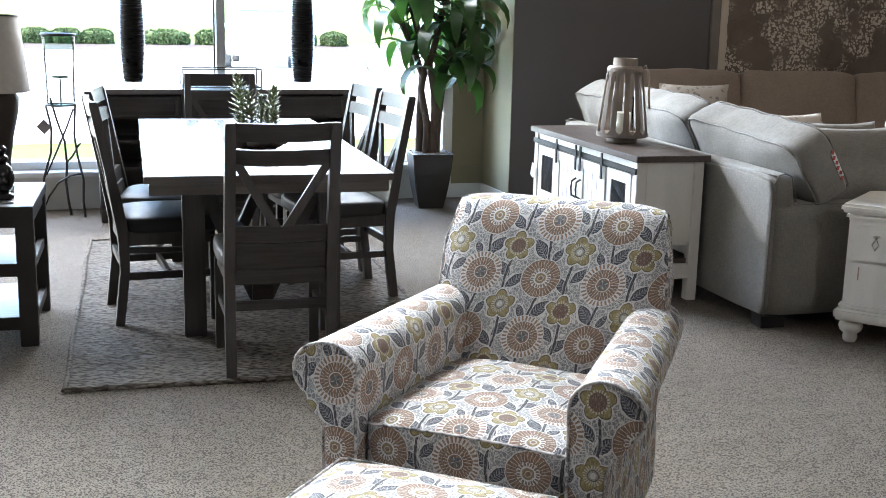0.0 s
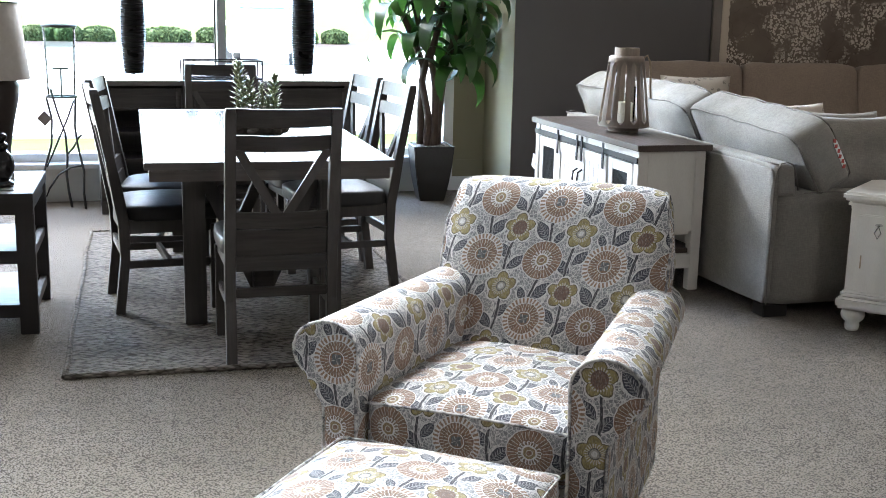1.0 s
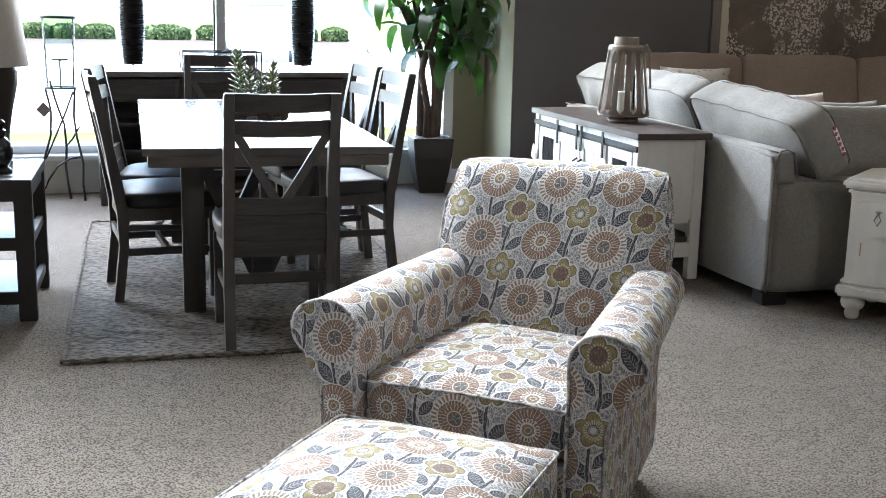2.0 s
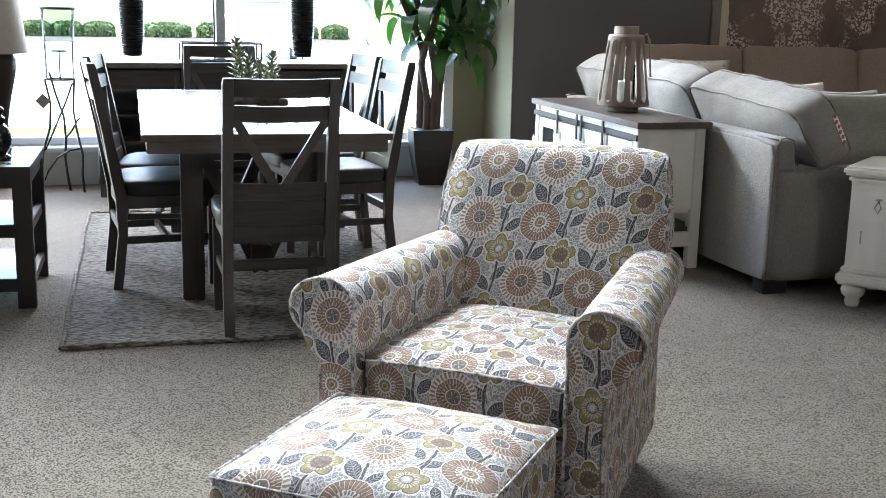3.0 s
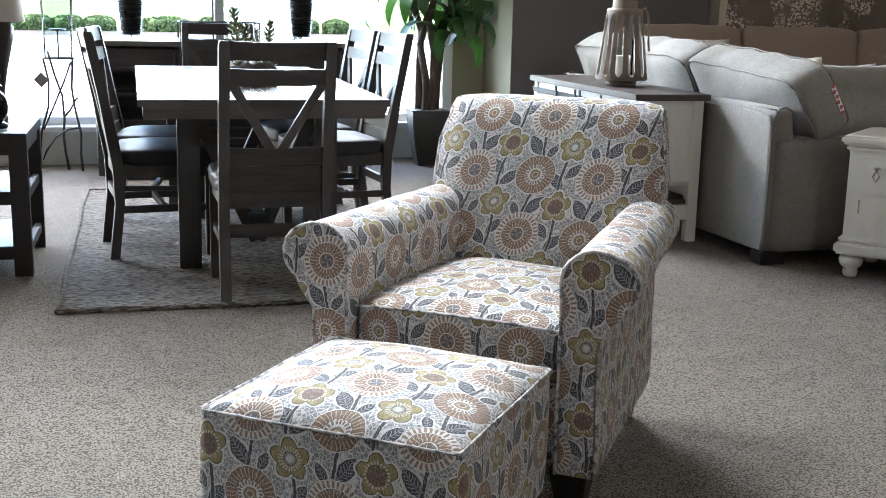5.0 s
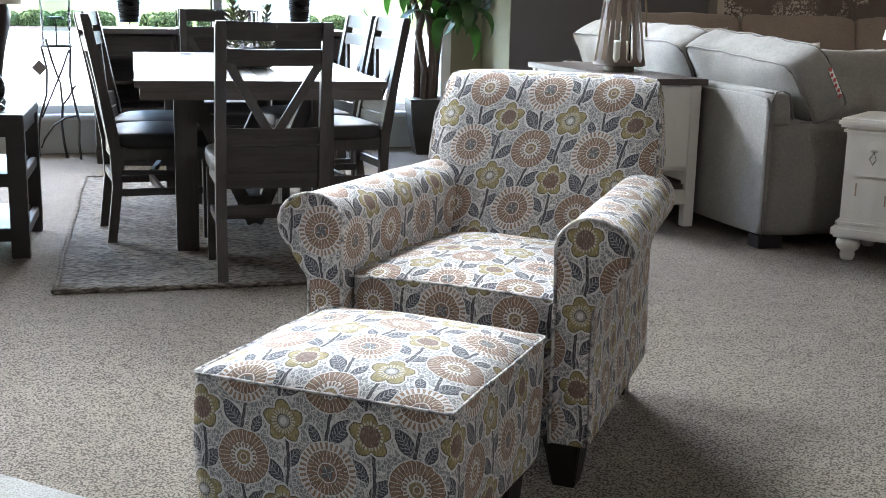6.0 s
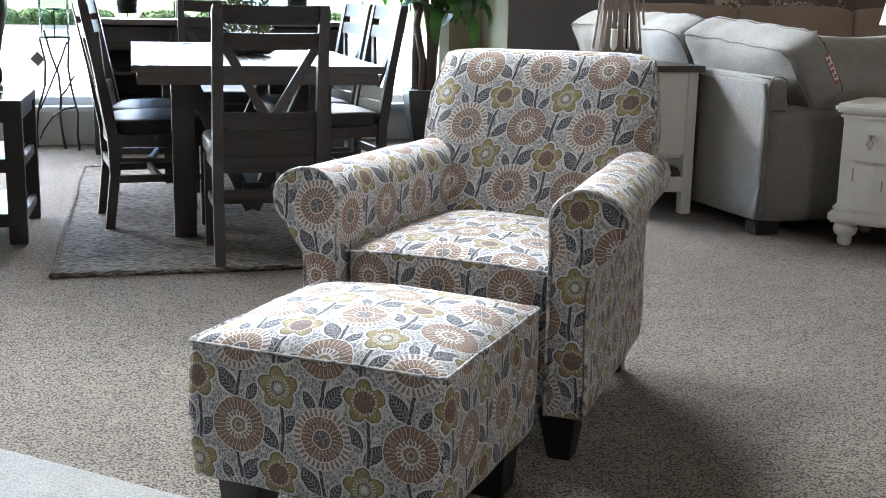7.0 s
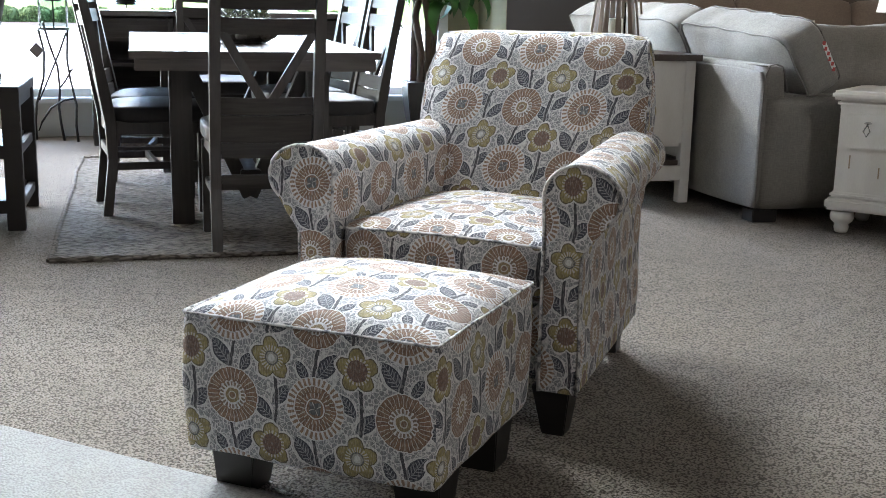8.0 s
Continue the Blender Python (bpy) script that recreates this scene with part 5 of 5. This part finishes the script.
for k in range(SL):
    bm = bmesh.new()
    rows = []
    a0 = 2 * math.pi * k / SL
    for j in range(13):
        f = j / 12
        z, r = 0.045 + 0.345 * f, 0.142 - 0.044 * f
        end = min(1.0, min(f, 1 - f) / 0.10)
        half = math.pi / SL * (1.0 - 0.56 * math.sin(math.pi / 2 * end) ** 0.6)
        row = []
        for t in (-1, -0.5, 0, 0.5, 1):
            a = a0 + half * t * 1.003
            row.append((r * math.cos(a), r * math.sin(a), z))
        rows.append([bm.verts.new(p) for p in row])
    for r0, r1 in zip(rows, rows[1:]):
        for q in range(4):
            bm.faces.new((r0[q], r0[q + 1], r1[q + 1], r1[q]))
    bmesh.ops.solidify(bm, geom=bm.faces[:], thickness=0.010)
    bmesh.ops.recalc_face_normals(bm, faces=bm.faces[:])
    part("slat", bm, "lantern", lan)
part("candle", turned([(0.0, 0.05), (0.043, 0.05), (0.044, 0.16), (0.040, 0.164), (0.0, 0.16)], 28, closed=False), "wax", lan, "ivory pillar candle", smooth=False)
part("candle_glass", turned([(0.058, 0.05), (0.058, 0.25)], 32, closed=False), "vessel", lan, "clear glass chimney", smooth=True)
part("rope_handle", tube([(0.088, -0.03, 0.405), (0.106, -0.035, 0.42), (0.120, -0.04, 0.39), (0.126, -0.045, 0.33), (0.130, -0.045, 0.24), (0.136, -0.042, 0.19)], 0.006, 8), "rope", lan, "jute rope handle", smooth=True)

# ---- grey sectional sofa seen from behind ----
so_m = pose(1.528, 5.555, 0, 0, 0, ROOM - 0.5)    # x across the end, y along the back
SL_, SE = 2.66, 0.95
so = thing("grey_sofa", so_m, "light grey fabric sectional sofa with loose back cushions", "sofa")
part("base", soft_box((SE, SL_, 0.55), (SE / 2, SL_ / 2, 0.335), 10, 40.0, (0.006, 0.008, 0.01), 3.0, 0.004), "grey_cloth", so, smooth=True)


def back_shape(p):
    k = (p.z + 0.09) / 0.18
    return Vector((p.x * (1 - 0.22 * k) - 0.012 * k, p.y, p.z))


part("back_frame", soft_box((0.125, SL_, 0.17), (0.061, SL_ / 2, 0.66), 10, 14.0, lumps=0.003, fn=back_shape), "grey_cloth", so, smooth=True)
part("back_panel", soft_box((0.026, SL_ - 0.012, 0.655), (0.006, SL_ / 2, 0.392), 10, 30.0, (0.004, 0, 0), 7.0, 0.003), "grey_cloth", so, smooth=True)
for y in (0.006, SL_ - 0.006):
    welt_pts = [(0.0, y, 0.07), (-0.003, y, 0.35), (-0.003, y, 0.60), (0.006, y, 0.70), (0.024, y, 0.742), (0.055, y, 0.748), (0.09, y, 0.735), (0.112, y, 0.66), (0.122, y, 0.615)]
    part("piping", tube(welt_pts, 0.004, 6), "grey_welt", so, smooth=True)
part("piping", tube([(0.006, k * SL_ / 20, 0.738) for k in range(21)], 0.0035, 6), "grey_welt", so, smooth=True)
part("seat_seam", tube([(0.15 + 0.08 * k, -0.004, 0.603 + 0.004 * math.sin(k)) for k in range(11)], 0.003, 6), "grey_welt", so)
for y in (0.06, SL_ - 0.06):
    for x in (0.07, SE - 0.07):
        part("foot", block((0.13, 0.10, 0.062), (x, y + 0.02, 0.031), 0.004), "black_leg", so)


def back_cushion(y, length, seed, tall=0.41, slump=0.035, x=0.238, z=0.79, lean=-29):
    c = thing("sofa_cushion", so_m @ pose(x, y, z, 0, lean, 0), "plump light grey sofa back cushion with welted edges", "cushion", "back cushions of the grey sofa")

    def fn(p):
        k = (p.z / tall + 0.5)
        drop = slump * (0.5 - p.y / length) * k
        wave = 0.012 * noise.noise(Vector((p.y * 6, seed, 0))) * k
        return Vector((p.x + 0.010 * noise.noise(Vector((p.y * 7, p.z * 7, seed))), p.y + 0.03 * (k - 0.5) * (p.y < 0), p.z - drop + wave))

    part("body", soft_box((0.20, length, tall), (0, 0, 0), 19, 10.0, (0.044, 0.008, 0.016), seed, 0.010, fn), "grey_cloth", c, smooth=True)
    for x in (-0.094, 0.094):
        loop = []
        for k in range(56):
            a = 2 * math.pi * k / 56
            cx, cz = math.cos(a), math.sin(a)
            r = (abs(cx) ** 10 + abs(cz) ** 10) ** (-1 / 10)
            loop.append(fn(Vector((x, cx * r * length / 2 * 0.972, cz * r * tall / 2 * 0.972))))
        part("piping", tube(loop, 0.0046, 6, ring=True), "grey_welt", c, smooth=True)
    return c


back_cushion(0.535, 1.06, 1.0, 0.40, 0.06)
back_cushion(1.54, 0.96, 5.0, 0.42, 0.012, 0.235, 0.79, -27)
back_cushion(2.34, 0.66, 9.0, 0.42, 0.0, 0.235, 0.79, -27)


def throw_pillow(m, w, h, t, material, label, seed):
    p = thing("throw_pillow", m, label, "pillow", "pillows on the sofas")
    part("body", pillow_mesh(w, h, t, seed), material, p, smooth=True)
    return p


tp = throw_pillow(so_m @ pose(0.56, 0.20, 0.745, -24, 0, -4), 0.50, 0.42, 0.17, "grey_cloth", "light grey throw pillow on the grey sofa", 2.0)
lab = tagged(part("pillow_label", block((0.022, 0.004, 0.13), (0, 0, 0), 0.001), "tag"), "white care label with red stripes hanging by the cushion", "label")
lab.matrix_world = so_m @ pose(0.318, -0.006, 0.79, 0, -29, 0)
for k in range(6):
    part("stripe", block((0.014, 0.005, 0.018), (-0.004 + 0.004 * (k % 2), 0, -0.07 + k * 0.027), 0, pose(0, 0, 0, 0, 35)), "red", lab)
throw_pillow(so_m @ pose(0.66, 0.90, 0.745, -24, 0, 6), 0.46, 0.42, 0.15, "pillow", "cream patterned throw pillow on the grey sofa", 3.0)
throw_pillow(so_m @ pose(0.80, 0.62, 0.735, -24, 0, 2), 0.44, 0.40, 0.15, "grey_cloth", "light grey throw pillow on the grey sofa", 6.0)

# ---- tan sofa against the dark wall ----
br_m = dark_m @ pose(0.62, -0.98, 0)
bs = thing("tan_sofa", br_m, "tan fabric sofa standing in shade against the dark wall", "sofa")
part("base", soft_box((2.9, 0.95, 0.40), (1.45, 0.46, 0.25), 8, 24.0, lumps=0.004), "brown_cloth", bs, smooth=True)
part("back_frame", soft_box((2.9, 0.20, 0.82), (1.45, 0.84, 0.46), 8, 14.0, lumps=0.004), "brown_cloth", bs, smooth=True)
for x in (0.06, 2.84):
    part("arm", soft_box((0.20, 0.92, 0.62), (x, 0.46, 0.36), 8, 10.0, lumps=0.004), "brown_cloth", bs, smooth=True)
for x in (0.1, 2.8):
    for y in (0.1, 0.85):
        part("foot", block((0.07, 0.07, 0.06), (x, y, 0.03), 0.004), "black_leg", bs)
for k in range(3):
    c = thing("sofa_cushion", br_m @ pose(0.56 + 0.89 * k, 0.66, 0.76, -10, 0, 0), "tan fabric sofa back cushion", "cushion", "back cushions of the tan sofa")
    part("body", soft_box((0.885, 0.18, 0.60), (0, 0, 0), 13, 13.0, (0.0, 0.04, 0.012), k * 3.0, 0.012), "brown_cloth", c, smooth=True)
    c = thing("seat_cushion", br_m @ pose(0.56 + 0.89 * k, 0.36, 0.49), "tan fabric sofa seat cushion", "cushion", "seat cushions of the tan sofa")
    part("body", soft_box((0.87, 0.66, 0.16), (0, 0, 0), 9, 8.0, (0, 0.01, 0.02), k * 2.0, 0.006), "brown_cloth", c, smooth=True)
throw_pillow(br_m @ pose(0.56, 0.36, 0.78, -16, 0, -6), 0.50, 0.42, 0.16, "pillow", "cream patterned throw pillow on the tan sofa", 8.0)

# ---- canvas on the dark wall ----
pic = thing("painting", dark_m @ pose(2.365, -0.022, 1.60), "canvas of pale blossoms on umber with deckled edge in taupe frame", "painting")
part("canvas", block((1.60, 0.032, 1.16), (0, 0.001, 0), 0.003), "canvas", pic, "canvas of pale blossoms on umber ground")
for x in (-1, 1):
    part("frame_bar", block((0.068, 0.038, 1.296), (x * 0.836, 0, 0), 0.005), "frame_taupe", pic, "taupe painted frame bar")
for z in (-1, 1):
    part("frame_bar", block((1.602, 0.038, 0.066), (0, 0, z * 0.615), 0.005), "frame_taupe", pic, "taupe painted frame bar")

# ---- white chest with lamp ----
CW, CDP, CHH = 0.62, 0.52, 0.645
ch_m = pose(1.79, 5.385, 0, 0, 0, -33)
cst = thing("white_chest", ch_m, "distressed white wooden chest with turned bun feet", "chest")
part("body", block((CW - 0.06, CDP - 0.06, 0.42), (CW / 2, CDP / 2, 0.37), 0.004), "white_paint", cst)
part("plinth", block((CW, CDP, 0.055), (CW / 2, CDP / 2, 0.135), 0.012), "white_paint", cst)
part("moulding", block((CW - 0.03, CDP - 0.03, 0.03), (CW / 2, CDP / 2, 0.176), 0.010), "white_paint", cst)
part("cornice", block((CW - 0.03, CDP - 0.03, 0.04), (CW / 2, CDP / 2, 0.59), 0.014), "white_paint", cst)
part("top", block((CW + 0.01, CDP + 0.01, 0.04), (CW / 2, CDP / 2, 0.627), 0.012), "white_paint", cst)
for x in (0.07, CW - 0.07):
    for y in (0.07, CDP - 0.07):
        part("bun_foot", turned([(0.024, 0.0), (0.03, 0.008), (0.034, 0.025), (0.03, 0.04), (0.048, 0.055), (0.055, 0.075), (0.05, 0.095), (0.036, 0.108)], 20, (x, y, 0)), "white_paint", cst, smooth=True)
dd = part("drawer", block((CW - 0.13, 0.02, 0.16), (CW / 2, 0.022, 0.47), 0.006), "white_paint", cst)
for x in (0.16, CW - 0.16):
    part("drop_pull", tube([(x, 0.004, 0.505), (x - 0.014, -0.006, 0.475), (x, -0.006, 0.45), (x + 0.014, -0.006, 0.475), (x, 0.004, 0.505)], 0.004, 6), "chrome", dd)
    part("pull_plate", turned([(0.016, -0.003), (0.018, 0.0), (0.010, 0.006)], 12, (x, 0.008, 0.51)), "chrome", dd)
for x, z, h in ((0.09, 0.33, 0.06), (0.22, 0.29, 0.05), (0.20, 0.42, 0.03), (0.40, 0.35, 0.05)):
    part("worn_patch", block((0.006, 0.002, h), (x, 0.0295, z), 0), "rope", cst, "bare wood showing through worn paint")
sl = thing("table_lamp", ch_m @ pose(0.275, 0.205, CHH + 0.002), "table lamp with white shade on the white chest", "table lamp")
part("body", turned([(0.06, 0.0), (0.06, 0.015), (0.02, 0.03), (0.05, 0.12), (0.055, 0.18), (0.02, 0.27), (0.012, 0.40)], 24), "trim", sl, smooth=True)
part("shade", turned([(0.17, 0.345), (0.12, 0.60), (0.117, 0.60), (0.167, 0.345)], 36, closed=False), "shade", sl, "white fabric shade", smooth=True)
